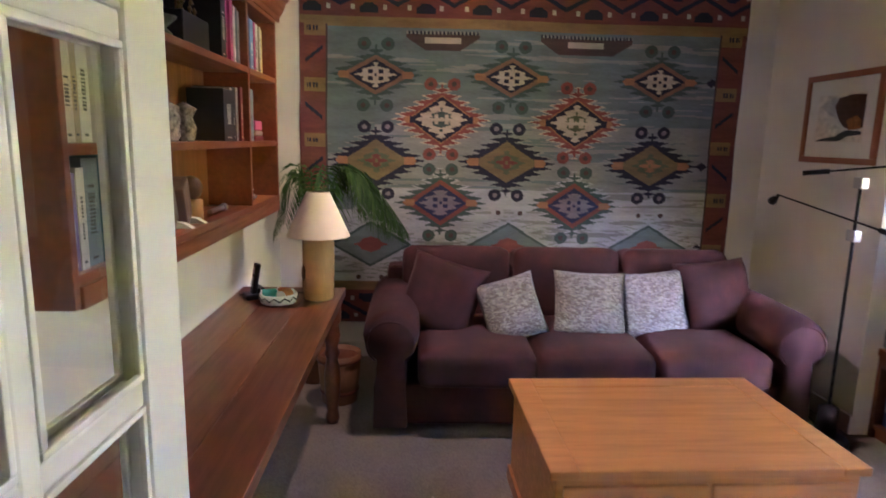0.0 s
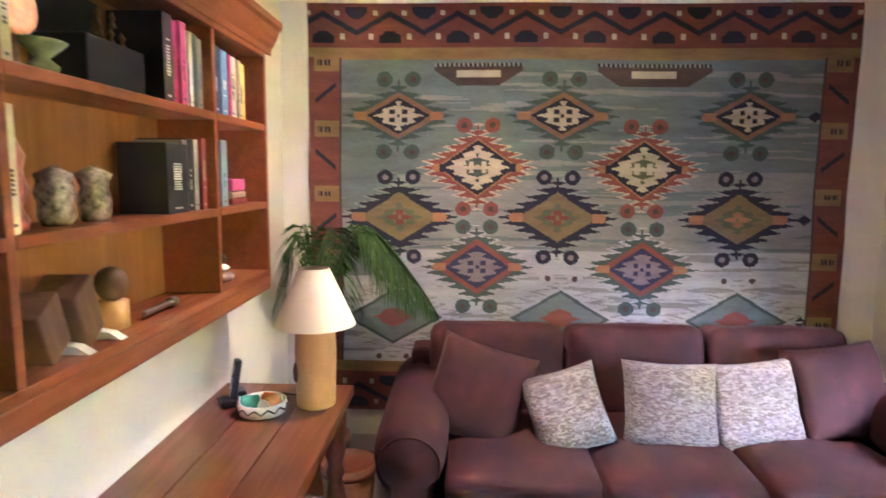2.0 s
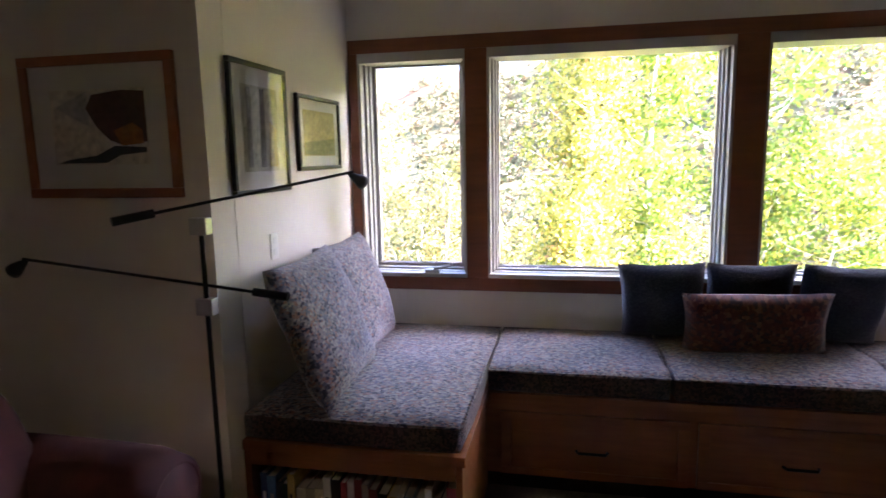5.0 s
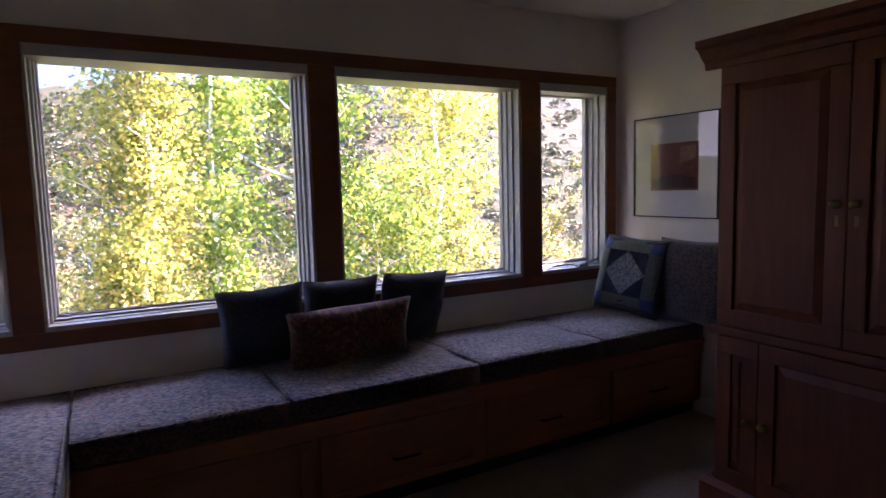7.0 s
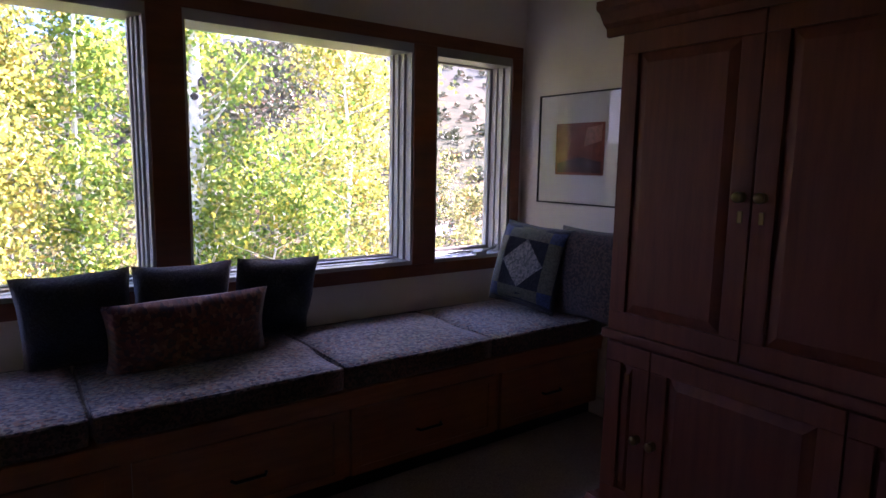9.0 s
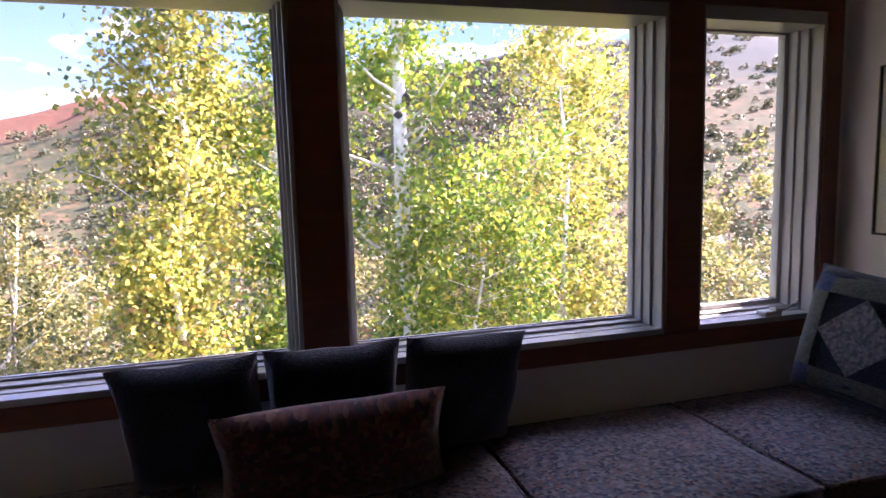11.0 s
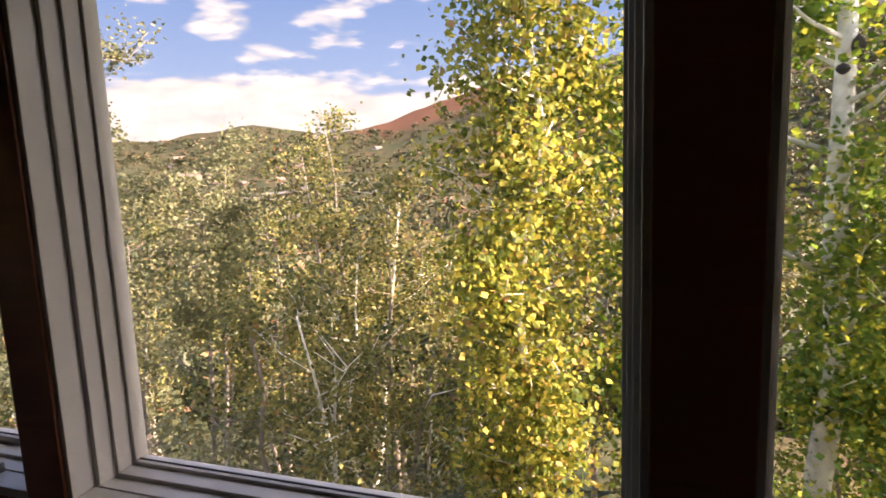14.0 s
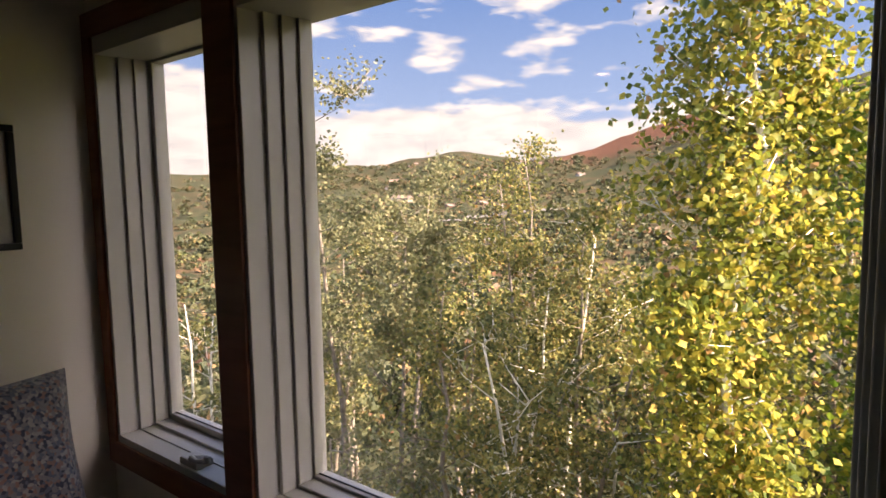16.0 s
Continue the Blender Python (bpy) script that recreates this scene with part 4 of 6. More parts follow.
sofa()
CUSH = [("scatter_pillow", "large maroon microsuede pillow leaning on the sofa arm", SUEDE, 0.47, 0.47, 0.2, (1.1, 4.7, 0.63), (-22, 14, -14), 1),
        ("scatter_pillow", "large maroon microsuede pillow leaning on the sofa arm", SUEDE, 0.5, 0.46, 0.2, (2.77, 4.75, 0.64), (-20, -4, 10), 2),
        ("scatter_pillow", "nubbly grey tweed pillow tilted on the sofa", TWEED, 0.36, 0.38, 0.15, (1.5, 4.6, 0.59), (-22, -16, 4), 3),
        ("scatter_pillow", "nubbly grey tweed pillow upright on the sofa", TWEED, 0.44, 0.4, 0.16, (1.965, 4.62, 0.615), (-20, 2, 0), 4),
        ("scatter_pillow", "nubbly beige tweed pillow leaning behind another", TWEED, 0.44, 0.4, 0.14, (2.36, 4.67, 0.61), (-20, -4, 6), 5)]
for n, lb, mt, w, h, d, loc, rot, sd in CUSH:
    solid(n, pillow(w, h, d, sd), mt, lb, "pillow", pose(*loc, *rot), "pillows on the sofa", smooth=True)


# ---- chest used as coffee table ----
def chest():
    e = thing("coffee_table", "honey oak blanket-chest coffee table with drawers and dark knobs", "coffee table", pose(1.938, 3.42, 0, 0, 0, 1.5))
    W, D, H = 1.11, 0.8, 0.488
    part("body", box((-W / 2 + 0.025, -D / 2 + 0.02, 0.03), (W / 2 - 0.025, D / 2 - 0.02, H - 0.03), 0.006), OAK, e)
    part("plinth", box((-W / 2 + 0.01, -D / 2 + 0.005, 0), (W / 2 - 0.01, D / 2 - 0.005, 0.07), 0.008), OAK, e)
    top = part("tabletop", box((-W / 2 + 0.1, -D / 2 + 0.1, H - 0.03), (W / 2 - 0.1, D / 2 - 0.1, H - 0.002), 0.002), OAK, e)
    for a, b in (((-W / 2, -D / 2, H - 0.032), (-W / 2 + 0.1, D / 2, H)), ((W / 2 - 0.1, -D / 2, H - 0.032), (W / 2, D / 2, H)), ((-W / 2 + 0.1, -D / 2, H - 0.032), (W / 2 - 0.1, -D / 2 + 0.1, H)), ((-W / 2 + 0.1, D / 2 - 0.1, H - 0.032), (W / 2 - 0.1, D / 2, H))):
        part("top_border", box(a, b, 0.006), OAK, top)
    for k in range(2):
        dr = part("drawer", box((-W / 2 + 0.05 + k * (W / 2 - 0.045), -D / 2 + 0.004, 0.1), (-0.01 + k * (W / 2 - 0.045), -D / 2 + 0.03, H - 0.06), 0.006), OAK, e)
        for sx in (0.2, 0.8):
            kn = part("knob", lathe([(0.008, 0.0), (0.008, 0.012), (0.018, 0.02), (0.019, 0.03), (0.001, 0.036)], 16), BLACK, dr, "dark metal knob", True)
            kn.matrix_local = pose(-W / 2 + 0.05 + k * (W / 2 - 0.045) + sx * (W / 2 - 0.06), -D / 2 + 0.006, 0.3, 90)


chest()


# ---- desk ----
def desk():
    y0, y1, dpt, H = 1.9, 4.49, 0.558, 0.73
    e = thing("desk", "long dark walnut plank desk with turned legs along the wall", "desk", pose(0.004, y0, 0))
    L = y1 - y0
    for k in range(3):
        part("plank", box((0 + dpt / 3 * k, 0, H - 0.042), (dpt / 3 * (k + 1) - 0.0025, L, H), 0.003), WALNUT, e)
    part("apron", box((dpt - 0.075, 0.1, H - 0.15), (dpt - 0.05, L - 0.12, H - 0.042), 0.003), WALNUT, e)
    part("apron", box((0.06, L - 0.14, H - 0.15), (dpt - 0.09, L - 0.115, H - 0.042), 0.003), WALNUT, e)
    prof = [(0.03, 0), (0.038, 0.03), (0.03, 0.08), (0.042, 0.16), (0.045, 0.28), (0.03, 0.37), (0.042, 0.4), (0.03, 0.43), (0.046, 0.5), (0.036, 0.56), (0.05, 0.58), (0.05, H - 0.042)]
    for x in (0.08, dpt - 0.062):
        for y in (0.1, L - 0.13):
            ob = part("leg", lathe(prof, 20), WALNUT, e, smooth=True)
            ob.matrix_local = pose(x, y, 0)


desk()


# ---- hanging bookcase ----
SX0, SX1, SY0, SY1 = 0.003, 0.21, 2.505, 4.485
SD1, SD2 = 3.02, 3.965
SZ = [1.235, 1.52, 1.835, 2.13]


def bookcase():
    e = thing("wall_bookcase", "wall-hung cherry bookcase with crown moulding, three bays by three shelves", "bookcase")
    part("back", box((SX0, SY0 + 0.02, 1.18), (SX0 + 0.012, SY1 - 0.02, 2.16), 0), CHERRY_BACK, e, "golden wood back panel")
    for y in (SY0, SY1 - 0.024):
        part("side", box((SX0, y, 1.16), (SX1, y + 0.024, 2.18), 0.003), CHERRY, e)
    for y in (SD1, SD2):
        part("divider", box((SX0 + 0.012, y - 0.012, SZ[0]), (SX1 - 0.003, y + 0.012, SZ[3]), 0.003), CHERRY, e)
    for k, z in enumerate(SZ):
        for a, b in ((SY0 + 0.024, SD1 - 0.012), (SD1 + 0.012, SD2 - 0.012), (SD2 + 0.012, SY1 - 0.024)) if 0 < k < 3 else ((SY0 + 0.024, SY1 - 0.024),):
            part("shelf", box((SX0 + 0.012, a, z - 0.026), (SX1 - 0.002, b, z), 0.003), CHERRY, e)
    part("bottom_rail", box((SX1 - 0.02, SY0 + 0.024, 1.157), (SX1 + 0.006, SY1 - 0.024, 1.209), 0.004), CHERRY, e)
    part("top_rail", box((SX1 - 0.02, SY0 + 0.024, 2.1), (SX1 + 0.004, SY1 - 0.024, 2.18), 0.004), CHERRY, e)
    out = [(0, 2.12), (0.01, 2.12), (0.012, 2.145), (0.024, 2.16), (0.036, 2.185), (0.046, 2.212), (0.06, 2.222), (0.06, 2.247), (0, 2.247)]
    bm = prism([(SX1 + a, z) for a, z in out], SY0 - 0.045, SY1 + 0.045, "y")
    part("crown_moulding", bm, CHERRY, e)
    bm = prism([(a, z) for a, z in out], SX0, SX1, "x")
    bmesh.ops.translate(bm, verts=bm.verts, vec=(0, SY1, 0))
    part("crown_return", bm, CHERRY, e)
    part("crown_top", box((SX0, SY0 - 0.04, 2.215), (SX1 + 0.01, SY1 + 0.04, 2.243), 0.003), CHERRY, e)


bookcase()
COVERS = {}


def cover(c, rough=0.5):
    k = tuple(round(v, 2) for v in c)
    if k not in COVERS:
        COVERS[k] = plain("book_cover", c, rough, 0, 0.12, 40)
    return COVERS[k]


def book(base, along, w, d, h, colour, label, lean=0.0, bars=(), group="books on the shelves", out=(1, 0)):
    """A standing book: base is its spine's foot, along the shelf's run, out where the spine faces."""
    ax = math.degrees(math.atan2(out[1], out[0]))
    e = thing("book", label, "book", pose(*base, 0, 0, ax) @ pose(0, 0, 0, lean, 0, 0), group)
    cv = cover(colour)
    part("cover", add_box(add_box(add_box(bmesh.new(), (-d, -w / 2, 0), (-0.001, -w / 2 + 0.0025, h), 0), (-d, w / 2 - 0.0025, 0), (-0.001, w / 2, h), 0), (-0.003, -w / 2, 0), (0.001, w / 2, h), 0.0008), cv, e)
    part("pages", box((-d + 0.004, -w / 2 + 0.003, 0.003), (-0.004, w / 2 - 0.003, h - 0.004), 0), PAGES, e)
    for z0, z1, bc, ww in bars:
        part("spine_print", box((0.0011, -w / 2 * ww, h * z0), (0.0018, w / 2 * ww, h * z1), 0), cover(bc), e)


BK = dict(yel=(0.6, 0.45, 0.12), red=(0.45, 0.07, 0.07), tan=(0.42, 0.34, 0.22), blk=(0.02, 0.02, 0.022), crm=(0.62, 0.56, 0.42), mar=(0.2, 0.03, 0.03), nvy=(0.03, 0.045, 0.12), pur=(0.2, 0.17, 0.38), wht=(0.68, 0.66, 0.6), gry=(0.3, 0.27, 0.24), grn=(0.1, 0.5, 0.34), dgr=(0.05, 0.1, 0.09), teal=(0.06, 0.17, 0.2), blu=(0.12, 0.25, 0.42), pnk=(0.6, 0.1, 0.25), mag=(0.42, 0.03, 0.14), slate=(0.16, 0.22, 0.25))


def shelf_row(y0, z, spec, x=SX1 - 0.022):
    y = y0
    rnd = random.Random(int(y0 * 100 + z * 1000))
    for key, w, h, *bars in spec:
        c = tone(BK[key], rnd.uniform(0.9, 1.1))
        lettering = {"blk": (0.6, 0.58, 0.5), "red": (0.65, 0.6, 0.45), "mar": (0.6, 0.5, 0.3), "nvy": (0.6, 0.6, 0.6), "pur": (0.6, 0.6, 0.65), "blu": (0.7, 0.7, 0.7)}.get(key, (0.05, 0.05, 0.05))
        n_l = rnd.randint(6, 13)
        wl = rnd.uniform(0.22, 0.5)
        bb = [(0.3 + 0.036 * i, 0.3 + 0.036 * i + rnd.uniform(0.016, 0.028), lettering, wl * rnd.uniform(0.75, 1)) for i in range(n_l) if rnd.random() < 0.85] + [(0.06, 0.085, lettering, 0.35)]
        w, h = w * 0.93, h * (0.9 if z == SZ[2] else 1)
        book((x + rnd.uniform(-0.012, 0.006), y + w / 2, z + 0.0005), None, w, min(0.155, h * 0.7), h, c, {"yel": "yellow", "red": "red", "tan": "tan", "blk": "black", "crm": "cream", "mar": "dark maroon", "nvy": "navy blue", "pur": "purple", "wht": "white", "gry": "grey-brown", "grn": "mint green", "dgr": "dark green", "teal": "teal", "blu": "blue", "pnk": "bright pink", "mag": "magenta", "slate": "slate blue"}[key] + " hardback book standing on the cherry bookcase", 0, bb)
        y += w + 0.0015


# left bay
shelf_row(SY0 + 0.035, SZ[2], [("yel", 0.035, 0.3), ("red", 0.038, 0.31), ("tan", 0.03, 0.3), ("gry", 0.03, 0.3), ("blk", 0.05, 0.3), ("blk", 0.045, 0.29), ("crm", 0.03, 0.275), ("mar", 0.042, 0.28), ("blk", 0.04, 0.265), ("nvy", 0.03, 0.26), ("pur", 0.045, 0.25)])
shelf_row(SY0 + 0.035, SZ[1], [("wht", 0.03, 0.235), ("crm", 0.045, 0.235), ("tan", 0.03, 0.24), ("wht", 0.05, 0.24), ("wht", 0.03, 0.24), ("mag", 0.016, 0.23), ("wht", 0.04, 0.235), ("gry", 0.045, 0.245), ("gry", 0.05, 0.24), ("grn", 0.04, 0.25), ("wht", 0.05, 0.245), ("dgr", 0.022, 0.23)])
shelf_row(SY0 + 0.035, SZ[0], [("pur", 0.04, 0.22), ("wht", 0.035, 0.23), ("slate", 0.075, 0.25), ("teal", 0.07, 0.26), ("gry", 0.02, 0.23), ("red", 0.018, 0.24), ("wht", 0.022, 0.24), ("blu", 0.04, 0.235), ("slate", 0.03, 0.24), ("blu", 0.028, 0.22), ("red", 0.022, 0.22), ("teal", 0.03, 0.18)])
# middle bay
shelf_row(SD1 + 0.02, SZ[2], [("wht", 0.03, 0.27), ("tan", 0.03, 0.26)])
shelf_row(3.665, SZ[2], [("blk", 0.06, 0.27), ("mag", 0.035, 0.26), ("pnk", 0.04, 0.265), ("gry", 0.03, 0.255), ("wht", 0.022, 0.25), ("dgr", 0.03, 0.25), ("slate", 0.03, 0.25), ("gry", 0.028, 0.245)])
shelf_row(SD1 + 0.02, SZ[1], [("crm", 0.03, 0.24)])
shelf_row(3.645, SZ[1], [("blk", 0.14, 0.2), ("gry", 0.035, 0.215), ("blk", 0.035, 0.22), ("gry", 0.035, 0.22), ("mar", 0.035, 0.225)])
# right bay
shelf_row(SD2 + 0.022, SZ[2], [("nvy", 0.09, 0.25), ("blu", 0.06, 0.245), ("mag", 0.03, 0.24), ("crm", 0.06, 0.24), ("tan", 0.03, 0.235), ("yel", 0.085, 0.235)])
shelf_row(SD2 + 0.022, SZ[1], [("nvy", 0.07, 0.22), ("slate", 0.06, 0.23)])


def lump(name, label, category, loc, parts, rot=(0, 0, 0)):
    e = thing(name, label, category, pose(*loc, *rot), "ornaments on the bookcase")
    for pn, mt, prof, off, sc in parts:
        ob = part(pn, lathe(prof, 14), mt, e, smooth=True)
        ob.matrix_local = pose(*off) @ Matrix.Diagonal((*sc, 1))
    return e


BALL = [(0.001, -1.0), (0.38, -0.92), (0.71, -0.71), (0.92, -0.38), (1.0, 0), (0.92, 0.38), (0.71, 0.71), (0.38, 0.92), (0.001, 1.0)]
GREYC = plain("glazed_grey_ceramic", (0.26, 0.2, 0.17), 0.25, 0, 0.75, 38)
PINKC = plain("rosy_painted_ceramic", (0.34, 0.1, 0.085), 0.3, 0, 0.7, 32)
DARKC = plain("dark_ceramic_hair", (0.03, 0.025, 0.022), 0.35)
COPPER = plain("mottled_copper_plate", (0.5, 0.2, 0.08), 0.4, 0.3, 0.4, 30)
DRIED = plain("dried_green_pod", (0.16, 0.18, 0.1), 0.8, 0, 0.4, 40)
DWOOD = wood("figured_dark_wood", (0.14, 0.07, 0.035), 0.5, (30, 30, 6), 0.5)
RED2 = plain("red_cloth", (0.5, 0.05, 0.06), 0.7)
# painted jug figures on the middle shelf
tagged(solid("figurine", lathe([(0.045, 0), (0.05, 0.02), (0.035, 0.05), (0.05, 0.09), (0.04, 0.13), (0.048, 0.16), (0.03, 0.2), (0.001, 0.225)], 16, Matrix.Diagonal((0.9, 1.1, 1, 1))), PINKC, "tall painted ceramic jug figurine with dark top", "figurine", pose(0.125, 3.117, SZ[1]) @ Matrix.Diagonal((0.85, 0.85, 0.93, 1)), "ornaments on the bookcase", smooth=True))
solid("figurine", lathe([(0.04, 0), (0.055, 0.025), (0.05, 0.06), (0.06, 0.09), (0.05, 0.12), (0.055, 0.14), (0.001, 0.165)], 16), GREYC, "grey ceramic character jug figurine", "figurine", pose(0.125, 3.268, SZ[1]) @ Matrix.Diagonal((0.72, 0.72, 0.80, 1)), "ornaments on the bookcase", smooth=True)
solid("figurine", lathe([(0.04, 0), (0.05, 0.025), (0.055, 0.06), (0.04, 0.1), (0.05, 0.125), (0.06, 0.14), (0.001, 0.17)], 16), GREYC, "small ceramic character jug figurine with a hat", "figurine", pose(0.13, 3.402, SZ[1]) @ Matrix.Diagonal((0.72, 0.72, 0.80, 1)), "ornaments on the bookcase", smooth=True)
# top middle: plate, pod, glass ornament with gilt, on dark boxes
solid("plate", lathe([(0.001, 0.004), (0.07, 0.0), (0.082, 0.012), (0.084, 0.016), (0.066, 0.008), (0.001, 0.01)], 26), COPPER, "small copper-coloured plate propped upright", "plate", pose(0.09, 3.192, SZ[2] + 0.105 + 0.05, 0, 78, 0), "ornaments on the bookcase", smooth=True)
lump("plate_stand", "small wooden plate stand", "stand", (0.1, 3.192, SZ[2]), [("foot", DWOOD, [(0.05, 0), (0.05, 0.012), (0.02, 0.02), (0.018, 0.075), (0.001, 0.08)], (0, 0, 0), (1, 1, 1))])
lump("dried_pod", "dried green seed pod with a fluted head", "ornament", (0.13, 3.251, SZ[2]), [("stem", DRIED, [(0.02, 0), (0.03, 0.03), (0.012, 0.05), (0.04, 0.085), (0.045, 0.095), (0.001, 0.1)], (0, 0, 0), (1, 1.3, 0.8)), ("leaf", DRIED, [(0.001, 0), (0.05, 0.008), (0.001, 0.02)], (0, -0.07, 0), (0.6, 1.2, 1))])
e = thing("display_box", "dark display case with small gilt ornaments", "display box", pose(0.1, 3.495, SZ[2]), "ornaments on the bookcase")
part("case", box((-0.07, -0.13, 0), (0.055, 0.13, 0.12), 0.004), BLACKP, e)
part("back_board", box((-0.075, -0.14, 0), (-0.071, 0.14, 0.25), 0.001), BLACKP, e)
for k in range(7):
    part("gilt_ornament", lathe([(0.001, 0), (0.01, 0.006), (0.004, 0.02), (0.009, 0.03), (0.001, 0.045)], 10, pose(random.Random(k).uniform(-0.02, 0.03), 0.03 + random.Random(k + 9).uniform(-0.05, 0.06), 0.12 + 0.02 * (k % 3))), BRASS, e)
# bottom middle: carved blocks with pale feet, head, spoon
for k, (yy, hh) in enumerate(((3.201, 0.13), (3.327, 0.15))):
    e = thing("carved_block", "figured dark wood block leaning on a pale wedge", "ornament", pose(0.11, yy, SZ[0]), "ornaments on the bookcase")
    ob = part("block", box((-0.05, -0.05, 0), (0.05, 0.05, hh), 0.006), DWOOD, e)
    ob.matrix_local = pose(0, 0, 0.012, 0, 0, 10) @ pose(0, 0, 0, 24, 0, 0)
    part("wedge", prism([(-0.05, 0.0), (0.09, 0.0), (0.06, 0.018), (-0.05, 0.03)], 0.035, 0.065, "y"), PAPER, e, "pale wedge")
lump("wooden_ornament", "small carved round wooden ornament on a block", "ornament", (0.11, 3.486, SZ[0]), [("stand", LOG, [(0.04, 0), (0.04, 0.07), (0.001, 0.075)], (0, 0, 0), (1, 1, 1)), ("knob", DWOOD, BALL, (0, 0, 0.115), (0.042, 0.042, 0.045))])
solid("metal_pipe", lathe([(0.009, 0), (0.009, 0.15), (0.016, 0.155), (0.016, 0.18), (0.001, 0.182)], 12, pose(0.15, 3.562, SZ[0] + 0.017, -90)), STEEL, "small steel pipe lying on the shelf", "ornament", None, "ornaments on the bookcase")
# right bay small things
for k, (c, z) in enumerate((("mar", 0.0), ("tan", 0.024), ("pnk", 0.05))):
    solid("small_box", box((-0.07, -0.07, 0), (0.055, 0.08 - 0.01 * k, 0.023 if k < 2 else 0.045), 0.006), cover(BK[c]), "small stacked box wrapped in coloured cloth", "box", pose(0.115, 4.26, SZ[1] + z), "ornaments on the bookcase")
lump("stone_cairn", "stack of pale and dark stones", "ornament", (0.12, 4.14, SZ[0]), [("stone", GREYC, BALL, (0, 0, 0.022), (0.06, 0.075, 0.022)), ("stone", PAPER, BALL, (0, 0, 0.055), (0.045, 0.055, 0.014)), ("stone", DARKC, BALL, (0, 0, 0.09), (0.035, 0.035, 0.024))])


# ---- things on the desk ----
def table_lamp():
    e = thing("table_lamp", "peeled log table lamp with a cream cone shade", "lamp", pose(0.45, 4.265, 0.73))
    part("base", lathe([(0.072, 0), (0.076, 0.01), (0.078, 0.12), (0.081, 0.22), (0.078, 0.29), (0.055, 0.335), (0.02, 0.345), (0.012, 0.36)], 26), LOG, e, "yellow peeled log base", True)
    part("knot", lathe(BALL, 12, pose(-0.068, -0.028, 0.14) @ Matrix.Diagonal((0.014, 0.03, 0.045, 1))), DWOOD, e, "dark bark patch", True)
    part("stem", lathe([(0.006, 0.345), (0.006, 0.53), (0.001, 0.535)], 10), BRASS, e)
    bm = bmesh.new()
    for r0, r1 in ((0.158, 0.058), (0.156, 0.056)):
        a = [bm.verts.new((r0 * math.cos(k * math.pi / 20), r0 * math.sin(k * math.pi / 20), 0.325)) for k in range(40)]
        b = [bm.verts.new((r1 * math.cos(k * math.pi / 20), r1 * math.sin(k * math.pi / 20), 0.545)) for k in range(40)]
        for k in range(40):
            bm.faces.new((a[k], a[(k + 1) % 40], b[(k + 1) % 40], b[k]))
    part("shade", bm, SHADE, e, "cream cone shade", True)
    part("bulb", lathe([(0.012, 0.37), (0.012, 0.39), (0.028, 0.43), (0.001, 0.465)], 14), PAPER, e, smooth=True)
    part("cord", tube([(-0.03, 0.06, 0.004), (-0.16, 0.1, 0.004), (-0.28, 0.04, 0.004), (-0.41, 0.02, 0.006)], [0.003] * 4, 6), BLACKP, e)


table_lamp()
e = thing("cordless_phone", "black cordless phone standing in its charging cradle", "telephone", pose(0.125, 4.245, 0.73, 0, 0, -60))
part("cradle", add_box(box((-0.045, -0.05, 0), (0.045, 0.05, 0.028), 0.008), (-0.04, 0.01, 0.02), (0.04, 0.045, 0.06), 0.008), BLACKP, e)
h = part("handset", box((-0.024, -0.013, 0.0), (0.024, 0.013, 0.16), 0.009), BLACKP, e)
h.matrix_local = pose(0, -0.005, 0.022, -10)
part("screen", box((-0.017, -0.0145, 0.105), (0.017, -0.0132, 0.135), 0.001), STEEL, h, "grey display")
for r in range(4):
    for c in range(3):
        part("key", box((-0.016 + 0.012 * c, -0.0145, 0.04 + 0.013 * r), (-0.008 + 0.012 * c, -0.0132, 0.048 + 0.013 * r), 0.001), STEEL, h)
e = thing("pottery_bowl", "low white pottery bowl with a painted dark zigzag", "bowl", pose(0.265, 4.17, 0.73))
part("bowl", lathe([(0.05, 0), (0.085, 0.004), (0.095, 0.03), (0.09, 0.05), (0.084, 0.05), (0.086, 0.03), (0.078, 0.012), (0.001, 0.01)], 30), PAPER, e, smooth=True)
for k in range(24):
    a0, a1 = 2 * math.pi * k / 24, 2 * math.pi * (k + 1) / 24
    z0, z1 = (0.022, 0.04) if k % 2 else (0.04, 0.022)
    part("painted_line", tube([(0.0955 * math.cos(a0), 0.0955 * math.sin(a0), z0), (0.0955 * math.cos(a1), 0.0955 * math.sin(a1), z1)], [0.003, 0.003], 4), DARKC, e)
for k, (c, loc, rz) in enumerate((((0.08, 0.5, 0.42), (0.225, 4.15, 0.748), 20), ((0.75, 0.22, 0.06), (0.295, 4.18, 0.748), -15), ((0.7, 0.3, 0.1), (0.305, 4.14, 0.75), 70))):
    e = thing("thread_spool", "colourful spool of wound thread in the bowl", "spool", pose(*loc, 0, 0, rz), "spools in the bowl")
    part("thread", lathe([(0.02, -0.035), (0.027, -0.03), (0.027, 0.03), (0.02, 0.035)], 16, pose(0, 0, 0.028, 0, 90, 0)), cover(c, 0.8), e, smooth=True)
    for s in (-0.04, 0.036):
        part("flange", lathe([(0.026, 0), (0.026, 0.004)], 16, pose(s, 0, 0.028, 0, 90, 0)), PAPER, e)


